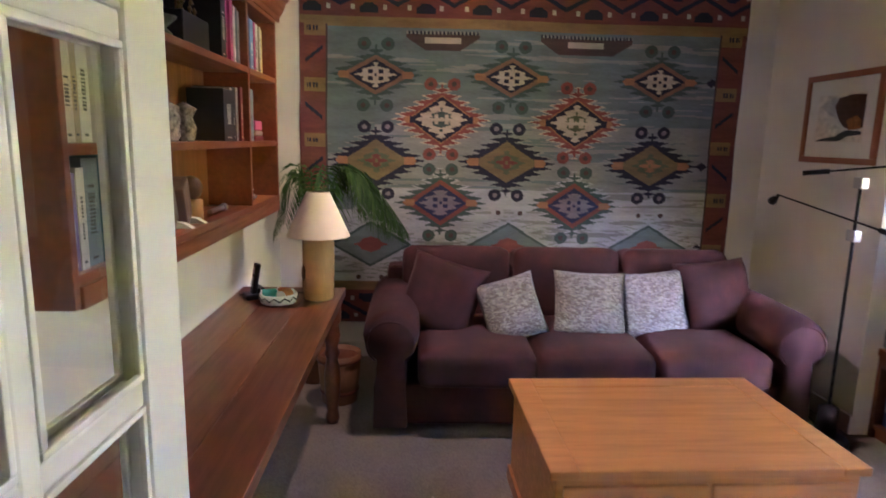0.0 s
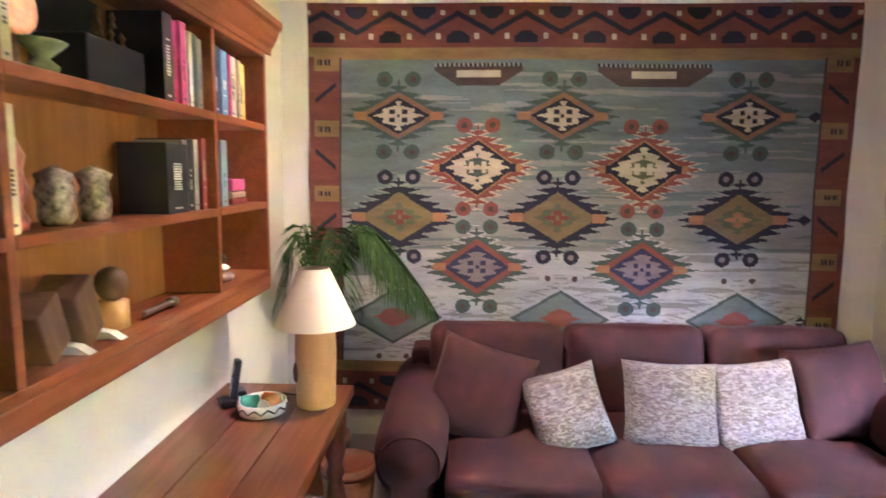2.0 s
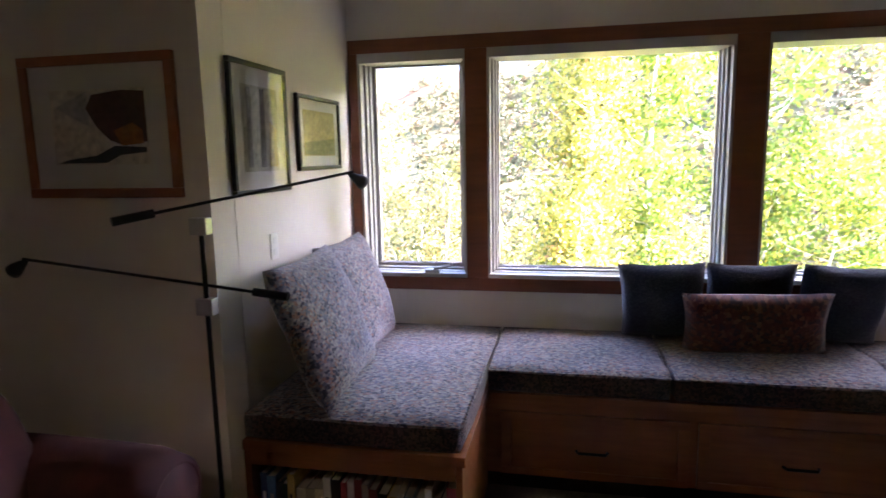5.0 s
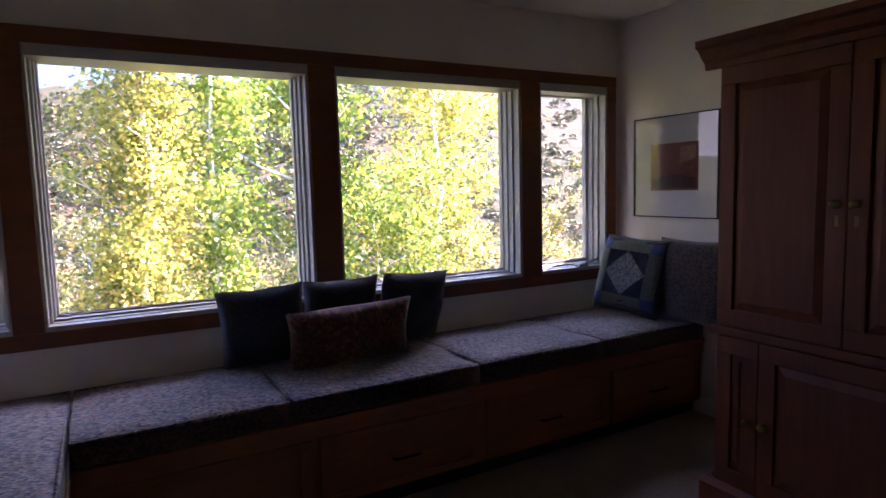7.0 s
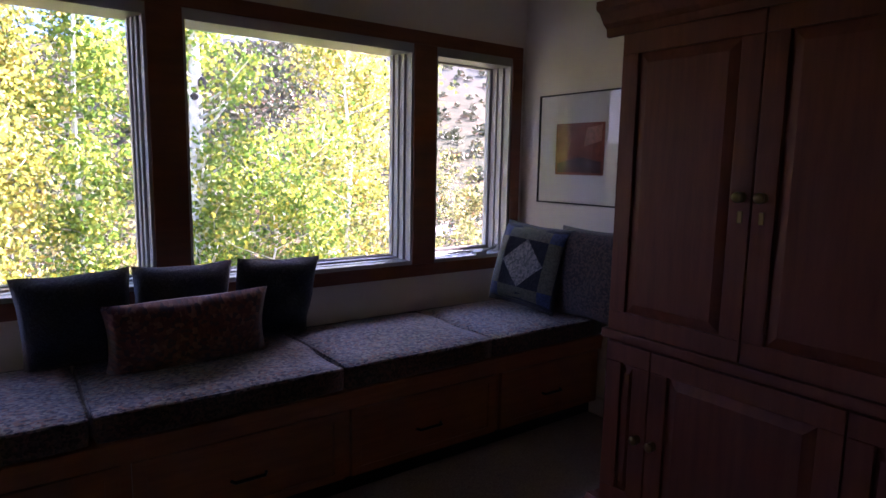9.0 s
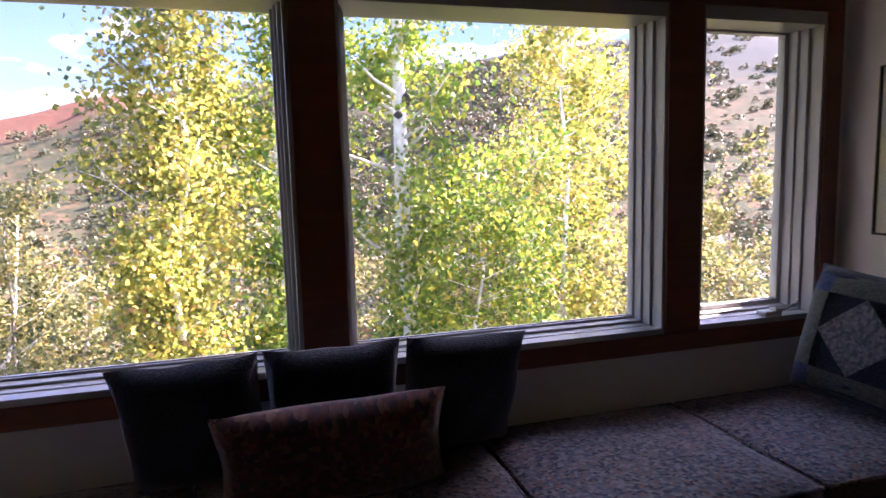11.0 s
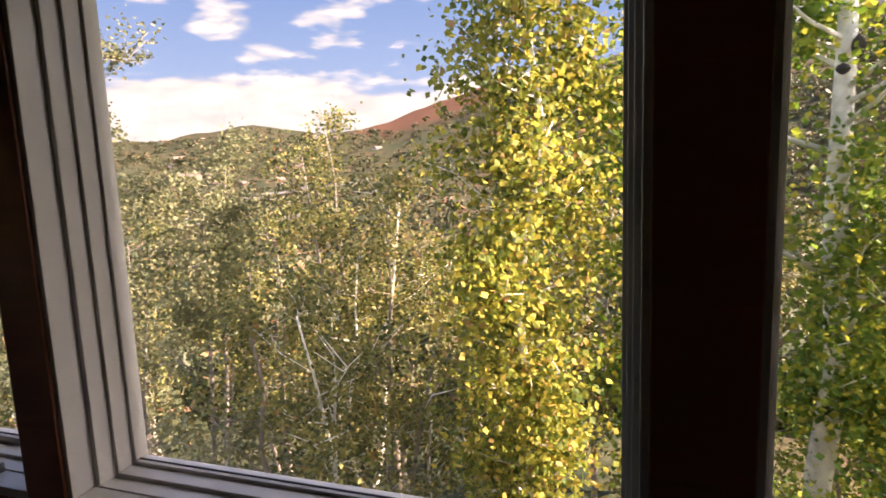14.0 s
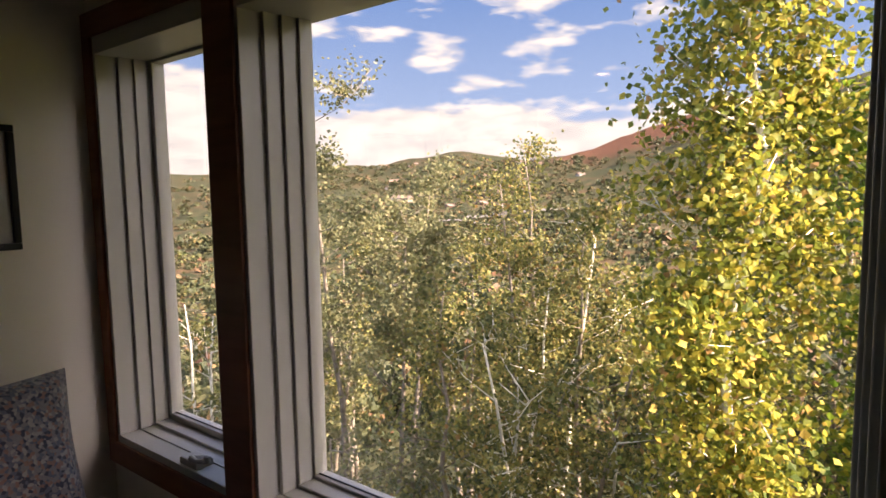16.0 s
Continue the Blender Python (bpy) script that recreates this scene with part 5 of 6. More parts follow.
# ---- palm in the corner ----
def palm():
    e = thing("potted_palm", "dark green arching parlour palm in the corner behind the desk", "plant", pose(0.3, 4.98, 0))
    part("pot", lathe([(0.1, 0), (0.11, 0.01), (0.14, 0.24), (0.15, 0.25), (0.15, 0.28), (0.135, 0.28), (0.125, 0.24), (0.001, 0.235)], 26), plain("brown_clay_pot", (0.25, 0.12, 0.06), 0.7), e, smooth=True)
    rnd = random.Random(3)
    for k in range(11):
        a = [0.1, -0.25, 0.5, -0.6, 1.0, 2.6, 3.3, -1.1, 1.7, 0.3, -0.05][k]
        L = rnd.uniform(0.42, 0.66)
        if abs(math.cos(a)) * L > 0.26 and math.cos(a) < 0:
            L = 0.24
        top = rnd.uniform(1.36, 1.44)
        pts = [Vector((0, 0, 0.24)), Vector((0.01 * math.cos(a), 0.01 * math.sin(a), 0.9))]
        for q in range(1, 13):
            u = q / 12
            pts.append(Vector((math.cos(a) * L * u, -abs(math.sin(a)) * L * u * 0.7 if math.sin(a) < 0.3 else math.sin(a) * 0.28 * u, 0.9 + (top - 0.9) * math.sin(min(1.0, u * 1.9) * math.pi / 2) - 0.8 * max(0, u - 0.35) ** 1.4)))
        f = part("frond", tube(pts, [0.006] * 2 + [0.004 - 0.0025 * i / 12 for i in range(12)], 5), FROND, e)
        V_, F_ = [], []
        for i in range(3, len(pts) - 1):
            for t_ in (0.0, 0.33, 0.66):
                p = pts[i].lerp(pts[i + 1], t_)
                dr = (pts[i + 1] - pts[i]).normalized()
                sd = dr.cross(Vector((0, 0, 1))).normalized()
                ll = 0.2 * math.sin(math.pi * min(0.97, (i + t_ - 1.5) / (len(pts) - 2.2))) + 0.05
                for s in (-1, 1):
                    tip = p + sd * s * ll * 0.55 + dr * ll * 0.5 + Vector((0, 0, -ll * rnd.uniform(0.45, 0.8)))
                    md = p.lerp(tip, 0.5) + Vector((0, 0, ll * 0.12))
                    wv = dr * 0.008
                    n_ = len(V_)
                    V_ += [tuple(p), tuple(md - wv), tuple(tip), tuple(md + wv)]
                    F_.append((n_, n_ + 1, n_ + 2, n_ + 3))
        me = bpy.data.meshes.new("foliage")
        me.from_pydata(V_, [], F_)
        me.materials.append(FROND)
        ob = tagged(new("foliage", me), kind="stuff")
        ob.parent = f


palm()
e = thing("waste_basket", "round brown wooden waste basket beside the desk", "waste basket", pose(0.5, 4.66, 0))
bm = lathe([(0.1, 0), (0.105, 0.005), (0.13, 0.3), (0.122, 0.3), (0.098, 0.012), (0.001, 0.01)], 26)
part("bucket", bm, wood("basket_wood", (0.28, 0.13, 0.05), 0.5, (30, 30, 4), 0.3), e, smooth=True)
for z, r in ((0.06, 0.112), (0.25, 0.127)):
    part("hoop", lathe([(r, z), (r + 0.004, z + 0.002), (r + 0.006, z + 0.02), (r + 0.002, z + 0.022)], 26), WALNUT, e, smooth=True)


# ---- floor lamp ----
def rod(a, b, r, n=10):
    return tube([a, b], [r, r], n)


def floor_lamp():
    P = Vector((3.14, 4.14, 0))
    e = thing("floor_lamp", "black two-armed counterweight floor lamp in front of the wall corner", "floor lamp", Matrix.Translation(P))
    part("base", lathe([(0.11, 0), (0.115, 0.006), (0.115, 0.03), (0.1, 0.038), (0.02, 0.04)], 28), BLACK, e, smooth=True)
    part("socket", lathe([(0.05, 0.04), (0.05, 0.2), (0.02, 0.22)], 18), BLACK, e, smooth=True)
    part("pole", rod((0, 0, 0.2), (0, 0, 1.4), 0.0085), BLACK, e)
    for z in (1.385, 1.12):
        part("clamp", box((-0.02, -0.03, z - 0.028), (0.02, 0.03, z + 0.028), 0.004), STEEL, e, "pale steel clamp")
    for z, h, c in ((1.4, Vector((0.45, -0.36, 0.14)), Vector((-0.2, 0.16, 0.02))), (1.14, Vector((0.01, 0.71, 0.125)), Vector((0.0, -0.29, 0.02)))):
        o = Vector((0, 0, z))
        arm = part("arm", rod(o + h, o + c, 0.0055), BLACK, e)
        d = (h - c).normalized()
        part("counterweight", rod(o + c, o + c + d * 0.12, 0.014), BLACK, arm)
        hd = part("head", lathe([(0.012, 0.0), (0.02, 0.02), (0.05, 0.085), (0.055, 0.11), (0.05, 0.108), (0.001, 0.06)], 18), BLACK, arm, smooth=True)
        hd.matrix_local = Matrix.Translation(o + h - d * 0.02) @ (d + Vector((0, 0, -0.75))).to_track_quat("Z", "Y").to_matrix().to_4x4() @ Matrix.Diagonal((0.5, 0.5, 0.72, 1))
    part("cord", tube([(0.02, 0.05, 0.01), (0.08, 0.12, 0.006), (0.11, 0.3, 0.006), (0.13, 0.6, 0.008)], [0.004] * 4, 6), BLACKP, e)


floor_lamp()


# ---- framed pictures ----
def picture(label, centre, w, h, face, wood_mat, bar, matw, art, glazed=True, depth=0.022):
    """face: degrees to turn a frame that looks along -y."""
    e = thing("framed_picture", label, "picture", pose(*centre, 0, 0, face))
    for a, b in (((-w / 2, -depth, -h / 2), (w / 2, 0, -h / 2 + bar)), ((-w / 2, -depth, h / 2 - bar), (w / 2, 0, h / 2)), ((-w / 2, -depth, -h / 2 + bar), (-w / 2 + bar, 0, h / 2 - bar)), ((w / 2 - bar, -depth, -h / 2 + bar), (w / 2, 0, h / 2 - bar))):
        part("frame_bar", box(a, b, min(0.004, bar * 0.2)), wood_mat, e)
    part("mat_board", box((-w / 2 + bar * 0.9, -0.01, -h / 2 + bar * 0.9), (w / 2 - bar * 0.9, -0.004, h / 2 - bar * 0.9), 0), PAPER, e, "white mat")
    iw, ih = w / 2 - bar - matw[0], h / 2 - bar - matw[1]
    p = part("print", box((-iw, -0.0125, -ih), (iw, -0.0105, ih), 0), art[0], e)
    for k, (outline, m_) in enumerate(art[1:]):
        part("print_shape", prism([(x * iw, z * ih) for x, z in outline], -0.0135 - 0.0006 * k, -0.0127 - 0.0003 * k, "y"), m_, p)
    if glazed:
        g_ = part("glass", pane_box((-w / 2 + bar * 0.95, -0.0185, -h / 2 + bar * 0.95), (w / 2 - bar * 0.95, -0.017, h / 2 - bar * 0.95), (0, -1, 0)), GLASS, e)
        g_.visible_shadow = False


INK = lambda n, c: plain(n, c, 0.8, 0, 0.3, 45)  # noqa: E731
ART1 = [INK("art_cream", (0.74, 0.69, 0.61)), ([(-0.9, 0.55), (-0.2, 0.95), (-0.2, 0.0)], INK("art_sky_grey", (0.5, 0.48, 0.45))),
        ([(-0.25, 0.5), (-0.1, 0.85), (0.5, 0.95), (0.98, 0.9), (0.98, -0.4), (0.5, -0.5), (0.2, -0.35), (-0.05, 0.0)], INK("art_dark_foliage", (0.12, 0.05, 0.03))),
        ([(0.3, -0.1), (0.7, 0.1), (0.9, -0.1), (0.9, -0.45), (0.45, -0.5)], INK("art_orange", (0.4, 0.14, 0.03))),
        ([(-0.95, -0.95), (-0.7, -0.85), (-0.1, -0.75), (0.3, -0.5), (0.95, -0.55), (0.95, -0.68), (0.4, -0.75), (0.1, -0.95)], INK("art_dark_ground", (0.04, 0.045, 0.06)))]
picture("cherry-framed print of an autumn tree with a white mat", (XR - 0.002, 4.645, 1.72), 0.635, 0.51, -90, FRAMEWOOD, 0.035, (0.085, 0.085), ART1)
ART2 = [INK("art_pale_grove", (0.5, 0.5, 0.4)), ([(-0.8, -0.9), (-0.55, -0.9), (-0.5, 0.95), (-0.75, 0.95)], INK("art_trunk", (0.3, 0.3, 0.28))), ([(-0.1, -0.9), (0.2, -0.9), (0.25, 0.95), (0.0, 0.95)], INK("art_trunk_dark", (0.2, 0.2, 0.18))), ([(0.4, -0.9), (0.9, -0.9), (0.9, 0.0), (0.5, 0.2)], INK("art_gold", (0.5, 0.42, 0.15)))]
picture("tall black-framed woodland print on the nook wall", (3.725, YN - 0.002, 1.715), 0.47, 0.52, 0, BLACK, 0.02, (0.07, 0.07), ART2)
ART3 = [INK("art_yellow_meadow", (0.55, 0.48, 0.22)), ([(-0.95, -0.95), (0.95, -0.95), (0.95, -0.2), (-0.95, -0.4)], INK("art_green_meadow", (0.3, 0.32, 0.15)))]
picture("small black-framed landscape print on the nook wall", (4.335, YN - 0.002, 1.715), 0.53, 0.36, 0, BLACK, 0.02, (0.05, 0.05), ART3)
ART4 = [INK("art_red_rock", (0.28, 0.08, 0.045)), ([(-0.9, -0.9), (0.9, -0.9), (0.9, -0.5), (0.1, -0.3), (-0.9, -0.55)], INK("art_dark_rock", (0.08, 0.03, 0.025))), ([(0.2, 0.1), (0.9, 0.3), (0.9, 0.9), (0.3, 0.8)], INK("art_pink_sky", (0.5, 0.25, 0.18)))]
picture("thin black-framed desert print with a wide white mat", (4.318, YS + 0.002, 1.595), 0.675, 0.67, 180, BLACK, 0.008, (0.14, 0.172), ART4)
e = thing("wall_outlet", "white wall outlet plate on the nook wall", "outlet", pose(3.8, YN, 1.22))
part("plate", box((-0.035, -0.006, -0.057), (0.035, 0, 0.057), 0.003), WHITE, e)
for z in (-0.025, 0.025):
    part("socket", box((-0.016, -0.008, z - 0.014), (0.016, -0.0055, z + 0.014), 0.002), PAPER, e)


# ---- window seat ----
BX, NX, NY, CZ = 4.075, 3.446, 3.35, 0.5


def bench():
    e = thing("window_seat", "built-in fir window seat with drawer fronts under the windows", "bench")
    part("body", box((BX + 0.03, YS, 0.09), (XW, NY, CZ - 0.035), 0), BENCHWOOD, e)
    part("toe_kick", box((BX + 0.07, YS, 0), (XW, NY, 0.09), 0), BLACKP, e)
    part("seat_board", box((BX - 0.002, YS, CZ - 0.035), (XW, NY - 0.02, CZ), 0.003), BENCHWOOD, e)
    part("top_rail", box((BX + 0.006, YS, CZ - 0.085), (BX + 0.03, NY - 0.02, CZ - 0.036), 0.002), BENCHWOOD, e)
    y = NY - 0.06
    for k in range(4):
        a, b = y - 0.86, y
        if a < YS + 0.02:
            a = YS + 0.02
        d = part("drawer_front", box((BX + 0.012, a + 0.012, 0.1), (BX + 0.03, b - 0.012, CZ - 0.09), 0.003), BENCHWOOD, e)
        for p, q in (((a + 0.012, 0.1), (b - 0.012, 0.135)), ((a + 0.012, CZ - 0.125), (b - 0.012, CZ - 0.09)), ((a + 0.012, 0.135), (a + 0.06, CZ - 0.125)), ((b - 0.06, 0.135), (b - 0.012, CZ - 0.125))):
            part("panel_rail", box((BX + 0.003, p[0], p[1]), (BX + 0.0125, q[0], q[1]), 0.002), BENCHWOOD, d)
        part("pull", tube([(BX + 0.01, (a + b) / 2 - 0.07, 0.235), (BX - 0.012, (a + b) / 2 - 0.06, 0.235), (BX - 0.012, (a + b) / 2 + 0.06, 0.235), (BX + 0.01, (a + b) / 2 + 0.07, 0.235)], [0.007] * 4, 8), BLACK, d, "dark metal pull")
        y -= 0.875
    n = thing("nook_bookcase", "low fir bookcase at the end of the window seat", "bookcase")
    part("side", box((NX, NY, 0), (XW, NY + 0.026, CZ - 0.04), 0.002), BENCHWOOD, n)
    part("side", box((NX, YN - 0.026, 0), (NX + 0.4, YN, CZ - 0.04), 0.002), BENCHWOOD, n)
    part("top", box((NX - 0.01, NY - 0.012, CZ - 0.04), (XW, YN, CZ), 0.003), BENCHWOOD, n)
    part("face_rail", box((NX - 0.006, NY + 0.026, CZ - 0.1), (NX + 0.014, YN - 0.026, CZ - 0.04), 0.003), BENCHWOOD, n)
    part("back", box((NX + 0.3, NY + 0.026, 0.0), (NX + 0.32, YN - 0.026, CZ - 0.04), 0), BENCHWOOD, n)
    part("shelf", box((NX, NY + 0.026, 0.05), (NX + 0.3, YN - 0.026, 0.075), 0.002), BENCHWOOD, n)
    part("kick", box((NX + 0.02, NY + 0.026, 0), (NX + 0.04, YN - 0.026, 0.05), 0), BENCHWOOD, n)


bench()
rnd = random.Random(17)
y = YN - 0.035
k = 0
order = ["nvy", "blu", "slate", "dgr", "yel", "wht", "gry", "crm", "wht", "blk", "red", "wht", "mar", "gry", "mar", "blk", "yel", "wht", "slate", "gry", "wht", "crm", "nvy", "red", "wht", "gry"]
while y > NY + 0.07 and k < len(order):
    w = rnd.uniform(0.02, 0.042)
    h = rnd.uniform(0.2, 0.275)
    book((NX + 0.035 + rnd.uniform(-0.008, 0.012), y - w / 2, 0.0755), None, w, 0.17, h, tone(BK[order[k]], rnd.uniform(0.85, 1.1)), "hardback book standing in the low bookcase", 0, [(0.3, 0.7, (0.5, 0.47, 0.4) if BK[order[k]][0] < 0.3 else (0.1, 0.08, 0.07), 0.4)], "books in the low bookcase", (-1, 0))
    y -= w + 0.002
    k += 1


def seat_pad(x0, x1, y0, y1, seed):
    w, d, h = x1 - x0 - 0.006, y1 - y0 - 0.006, 0.112
    e = thing("seat_cushion", "flecked blue and rose box cushion with dark welted sides", "cushion", pose((x0 + x1) / 2, (y0 + y1) / 2, CZ + 0.0005), "box cushions on the window seat")
    bm = soft_block(w, d, h, 0.022, 0.012, seed, 8)
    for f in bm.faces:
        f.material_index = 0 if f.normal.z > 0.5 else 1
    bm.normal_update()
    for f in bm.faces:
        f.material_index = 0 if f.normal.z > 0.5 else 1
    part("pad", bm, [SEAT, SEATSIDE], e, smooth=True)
    for z in (h - 0.008,):
        q = 0.008
        part("welt", tube([(-w / 2 + q, -d / 2 + q, z), (w / 2 - q, -d / 2 + q, z), (w / 2 - q, d / 2 - q, z), (-w / 2 + q, d / 2 - q, z), (-w / 2 + q, -d / 2 + q, z)], [0.0055] * 5, 6), SEAT, e, smooth=True)


for k, (a, b) in enumerate(((2.52, NY - 0.006), (1.56, 2.52), (0.715, 1.56), (YS, 0.715))):
    seat_pad(BX - 0.004, XW - 0.022, a, b, k)
seat_pad(NX - 0.006, XW - 0.022, NY - 0.005, YN - 0.003, 9)
TOPZ = CZ + 0.112


def back_pad(centre, w, h, rot, seed, label, mt, thick=0.15):
    return solid("back_pillow", pillow(w, h, thick, seed), mt, label, "pillow", pose(*centre, *rot), "pillows on the window seat", smooth=True)


back_pad((3.79, 4.0, TOPZ + 0.285), 0.72, 0.62, (-22, 0, 3), 31, "large flecked square back pillow against the nook wall", SEAT, 0.17)
back_pad((4.34, 4.05, TOPZ + 0.28), 0.66, 0.61, (-20, 0, 0), 32, "large flecked square back pillow against the nook wall", SEAT, 0.17)
for k, (yc, h, lb) in enumerate(((2.495, 0.44, "dark navy square pillow leaning on the window"), (2.075, 0.44, "dark navy square pillow leaning on the window"), (1.655, 0.44, "dark navy square pillow with pulled corners"))):
    back_pad((4.66 + 0.02 * (k == 1), yc, TOPZ + h / 2 - 0.01), 0.43, h, (-14, (3, 0, -3)[k], 90 + (-6, 0, 5)[k]), 40 + k, lb, NAVY, 0.16)
back_pad((4.46, 2.1, TOPZ + 0.155), 0.67, 0.33, (-14, 2, -90 + 178), 50, "long rust kilim bolster pillow before navy pillows", RUST, 0.15)
# patchwork pillow and dark one at the south end
q = back_pad((4.45, 0.12, TOPZ + 0.275), 0.5, 0.53, (16, -4, 10), 60, "patchwork pillow with a pale diamond on dark cloth", NAVY, 0.15)
PATCH = [cloth("patch_olive", [(0, (0.09, 0.1, 0.07)), (0.5, (0.14, 0.14, 0.1))], 150), cloth("patch_blue", [(0, (0.03, 0.05, 0.12)), (0.5, (0.05, 0.08, 0.17))], 150), cloth("patch_floral", [(0, (0.2, 0.2, 0.2)), (0.4, (0.3, 0.27, 0.26)), (0.7, (0.12, 0.13, 0.13))], 90)]


def patch(outline, mt, pw=0.5, pd=0.15):
    bm = bmesh.new()
    vs = []
    n_ = 6
    (ax, az), (bx_, bz), (cx_, cz), (dx_, dz) = outline
    for i in range(n_ + 1):
        for j in range(n_ + 1):
            s, t_ = i / n_, j / n_
            u = (ax * (1 - s) + bx_ * s) * (1 - t_) + (dx_ * (1 - s) + cx_ * s) * t_
            v = (az * (1 - s) + bz * s) * (1 - t_) + (dz * (1 - s) + cz * s) * t_
            puff = max(0.0, (1 - u**4) * (1 - v**4)) ** 0.55
            vs.append(bm.verts.new((u * pw / 2 * 0.95, pd / 2 * puff * 1.1 + 0.008, v * pw / 2 * 0.95)))
    for i in range(n_):
        for j in range(n_):
            bm.faces.new((vs[i * (n_ + 1) + j], vs[(i + 1) * (n_ + 1) + j], vs[(i + 1) * (n_ + 1) + j + 1], vs[i * (n_ + 1) + j + 1]))
    return part("patch", bm, mt, q, smooth=True)


B = 0.62
for s in (-1, 1):
    patch([(-B, s * B), (B, s * B), (B, s * 0.95), (-B, s * 0.95)], PATCH[0])
    patch([(s * B, -B), (s * B, B), (s * 0.95, B), (s * 0.95, -B)], PATCH[0])
    for r_ in (-1, 1):
        patch([(s * B, r_ * B), (s * 0.95, r_ * B), (s * 0.95, r_ * 0.95), (s * B, r_ * 0.95)], PATCH[1])
patch([(0, -B), (B, 0), (0, B), (-B, 0)], PATCH[2])
back_pad((4.06, 0.0, TOPZ + 0.265), 0.56, 0.54, (10, 0, 2), 61, "dark brown square pillow behind a patchwork pillow", SEATSIDE, 0.16)


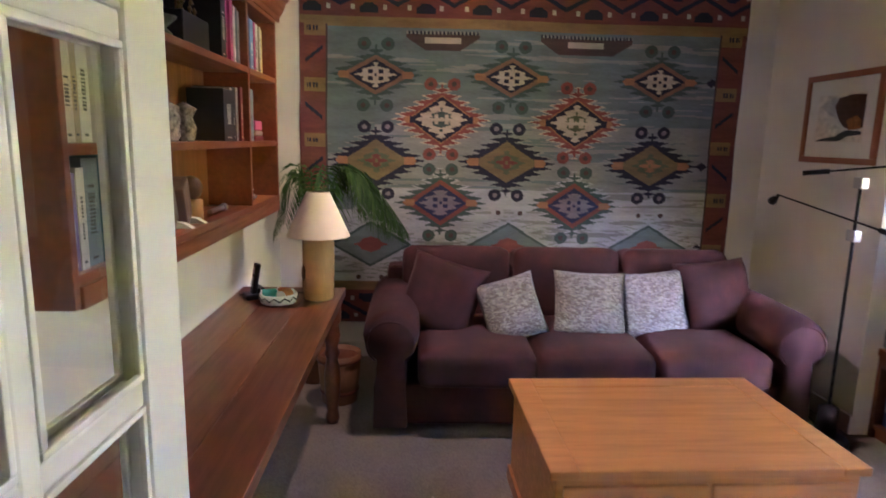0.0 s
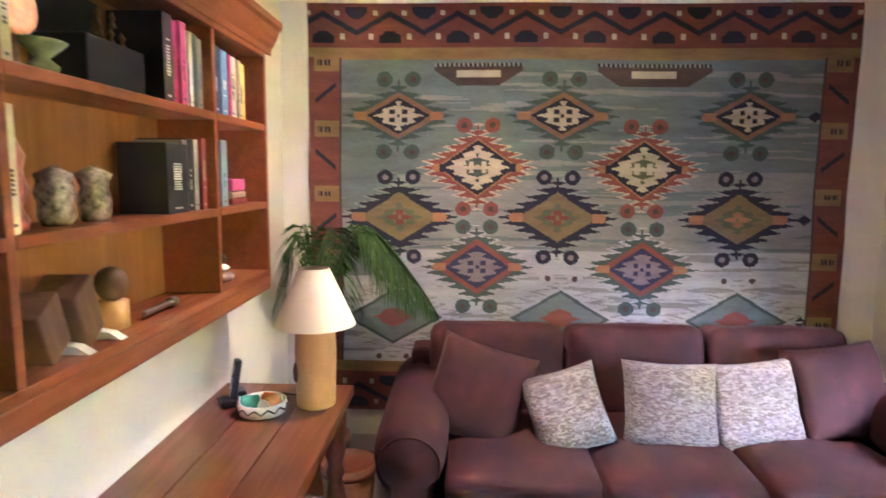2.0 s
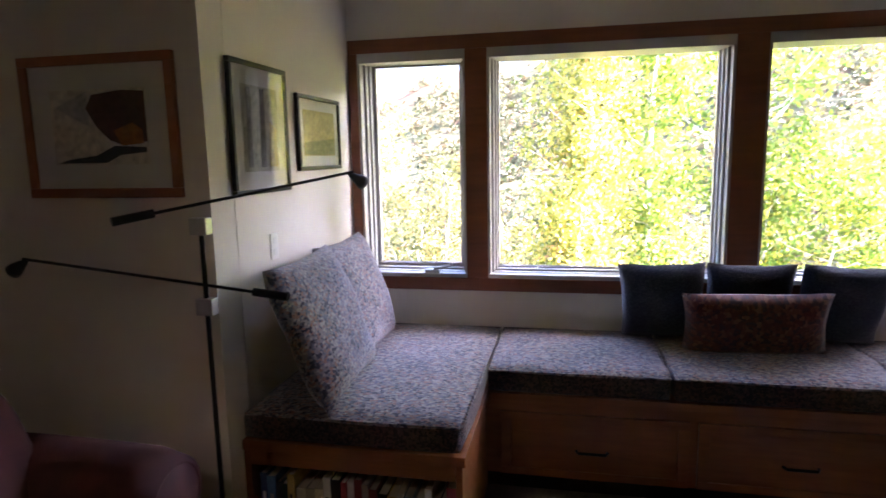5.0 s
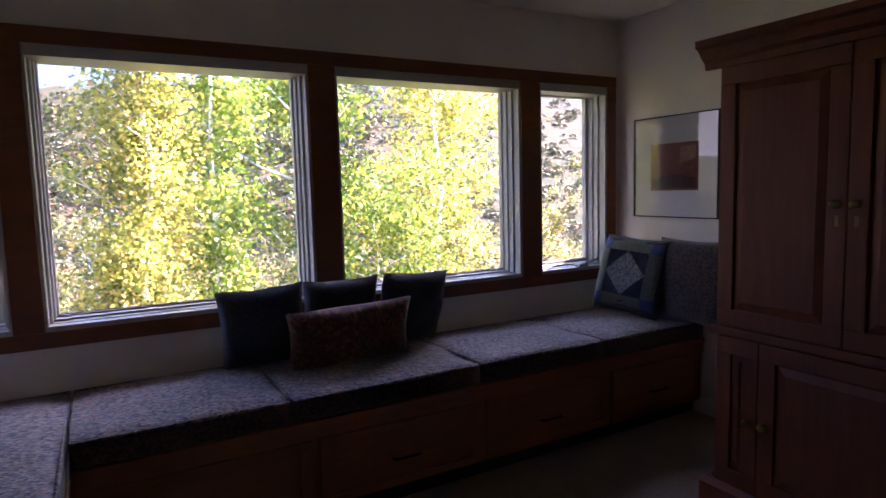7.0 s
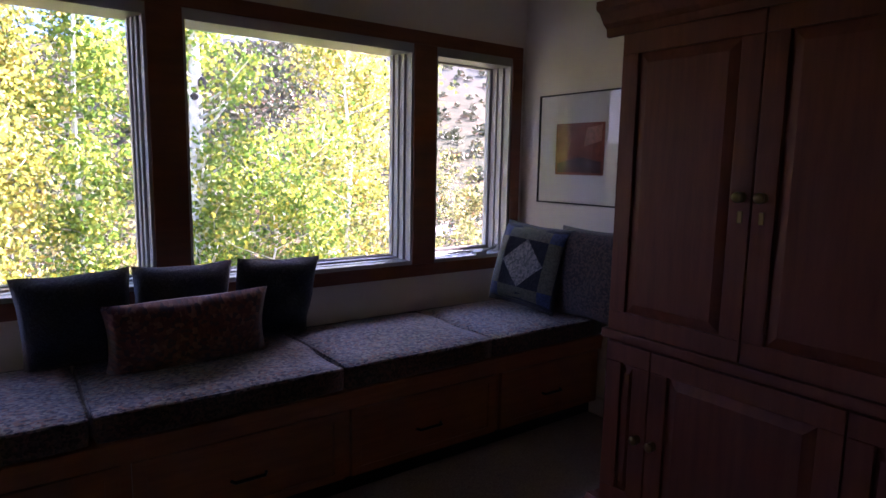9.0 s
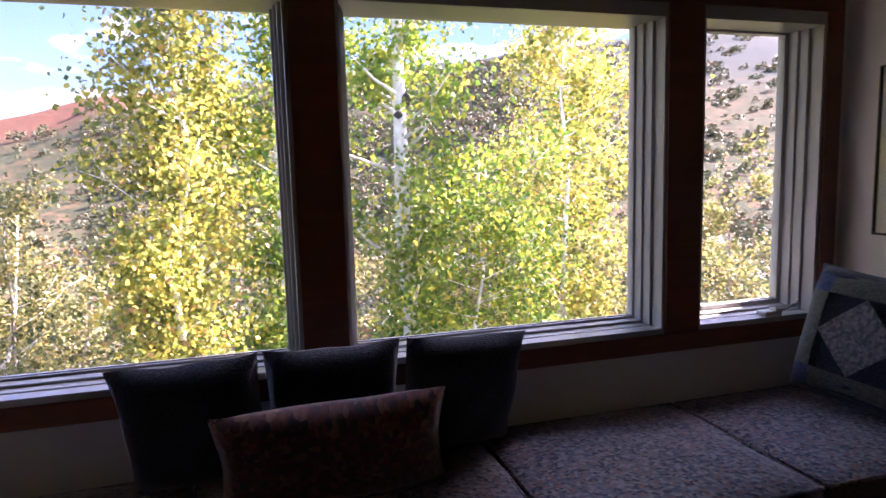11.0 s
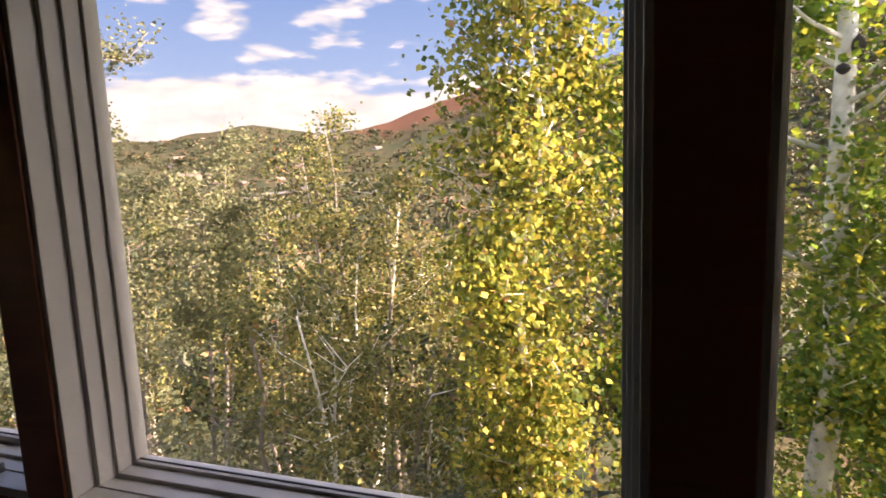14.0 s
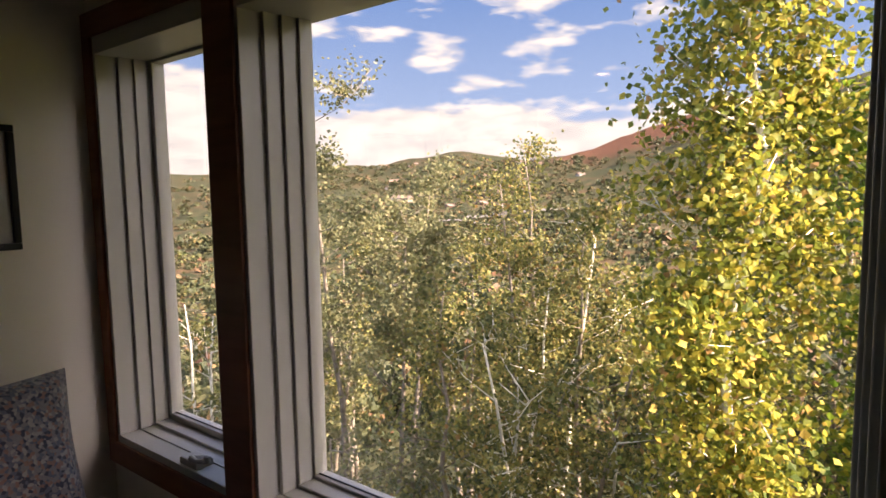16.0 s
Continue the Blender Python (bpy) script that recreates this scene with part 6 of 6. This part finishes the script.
# ---- armoire ----
def armoire():
    x0, x1, yb, yf = 2.21, 3.34, 0.02, 0.78
    e = thing("armoire", "tall dark cherry armoire with raised-panel doors and crown moulding", "armoire", pose(x0, yb, 0))
    W, D = x1 - x0, yf - yb
    part("body", box((0.02, 0, 0.1), (W - 0.02, D - 0.022, 1.995), 0.004), ARMOIRE, e)
    out = [(0, 1.985), (0.015, 1.985), (0.02, 2.015), (0.04, 2.03), (0.065, 2.065), (0.085, 2.075), (0.085, 2.105), (0, 2.105)]
    part("crown_moulding", prism([(D - 0.02 + a, z) for a, z in out], -0.06, W + 0.06, "x"), ARMOIRE, e)
    for s, xx in ((1, W - 0.02), (-1, 0.02)):
        part("crown_return", prism([(xx + s * a, z) for a, z in out], 0, D - 0.02, "y"), ARMOIRE, e)
    part("crown_top", box((0, 0, 2.065), (W, D - 0.01, 2.1), 0.002), ARMOIRE, e)
    part("waist_moulding", box((0, D - 0.03, 0.81), (W, D + 0.012, 0.85), 0.008), ARMOIRE, e)
    part("plinth", prism([(D - 0.02, 0), (D + 0.03, 0), (D + 0.03, 0.1), (D + 0.01, 0.125), (D - 0.02, 0.125)], -0.03, W + 0.03, "x"), ARMOIRE, e)
    for xx in (-0.03, W + 0.01):
        part("side_plinth", box((xx, 0, 0), (xx + 0.02, D - 0.02, 0.12), 0.004), ARMOIRE, e)

    def door(a, b, z0, z1, knob_x, knob_z, keyhole=False):
        d = part("door", box((a + 0.002, D - 0.022, z0), (b - 0.002, D - 0.004, z1), 0.003), ARMOIRE, e)
        st = 0.075
        for p, q_ in (((a + 0.002, z0), (b - 0.002, z0 + st)), ((a + 0.002, z1 - st), (b - 0.002, z1)), ((a + 0.002, z0 + st), (a + st, z1 - st)), ((b - st, z0 + st), (b - 0.002, z1 - st))):
            part("stile", box((p[0], D - 0.004, p[1]), (q_[0], D + 0.01, q_[1]), 0.004), ARMOIRE, d)
        bm = bmesh.new()
        x_0, x_1, z_0, z_1, g_ = a + st + 0.004, b - st - 0.004, z0 + st + 0.004, z1 - st - 0.004, 0.035
        o = [bm.verts.new(c) for c in ((x_0, D - 0.003, z_0), (x_1, D - 0.003, z_0), (x_1, D - 0.003, z_1), (x_0, D - 0.003, z_1))]
        i_ = [bm.verts.new(c) for c in ((x_0 + g_, D + 0.009, z_0 + g_), (x_1 - g_, D + 0.009, z_0 + g_), (x_1 - g_, D + 0.009, z_1 - g_), (x_0 + g_, D + 0.009, z_1 - g_))]
        bm.faces.new(i_)
        for k in range(4):
            bm.faces.new((o[k], o[(k + 1) % 4], i_[(k + 1) % 4], i_[k]))
        bmesh.ops.recalc_face_normals(bm, faces=bm.faces)
        part("raised_panel", bm, ARMOIRE, d)
        kn = part("knob", lathe([(0.016, 0), (0.017, 0.004), (0.007, 0.01), (0.008, 0.018), (0.018, 0.026), (0.016, 0.034), (0.001, 0.037)], 16), BRASS, d, "antique brass knob", True)
        kn.matrix_local = pose(knob_x, D + 0.009, knob_z, -90)
        if keyhole:
            part("escutcheon", box((knob_x - 0.008, D + 0.009, knob_z - 0.085), (knob_x + 0.008, D + 0.012, knob_z - 0.045), 0.003), BRASS, d)

    c = 2.775 - x0
    door(0.03, c, 0.855, 1.98, c - 0.035, 1.4, True)
    door(c, W - 0.03, 0.855, 1.98, c + 0.035, 1.4, True)
    l1, l2 = 2.445 - x0, 3.105 - x0
    door(0.03, l1, 0.13, 0.805, l1 - 0.035, 0.45)
    door(l1, l2, 0.13, 0.805, l2 - 0.035, 0.45)
    door(l2, W - 0.03, 0.13, 0.805, l2 + 0.035, 0.45)


armoire()
e = thing("storage_box", "dark woven box on top of the armoire", "box", pose(2.51, 0.45, 2.106))
part("box_body", box((-0.24, -0.18, 0), (0.24, 0.18, 0.1), 0.01), DARKC, e)
part("lid", box((-0.25, -0.19, 0.1), (0.25, 0.19, 0.135), 0.01), DARKC, e)

# ---- recessed ceiling light ----
e = thing("ceiling_light", "white recessed ceiling downlight, switched on", "ceiling light", pose(1.013, 4.3, 2.653))
part("trim_ring", lathe([(0.075, 0), (0.095, -0.006), (0.1, 0.0), (0.1, 0.004), (0.075, 0.004)], 32), WHITE, e, smooth=True)
m, t, b = _nodes("lit_downlight_lens")
b.inputs["Emission Color"].default_value, b.inputs["Emission Strength"].default_value = (1.0, 0.8, 0.55, 1), 1.2
part("lens", lathe([(0.001, 0.0), (0.074, 0.0), (0.074, 0.003), (0.001, 0.003)], 28), m, e, "glowing warm lens")
lp = new("downlight", bpy.data.lights.new("downlight", "SPOT"))
lp.data.energy, lp.data.color, lp.data.spot_size, lp.data.shadow_soft_size, lp.data.spot_blend = 0.25, (1.0, 0.78, 0.55), radians(120), 0.07, 0.6
lp.matrix_world = pose(1.013, 4.3, 2.62)
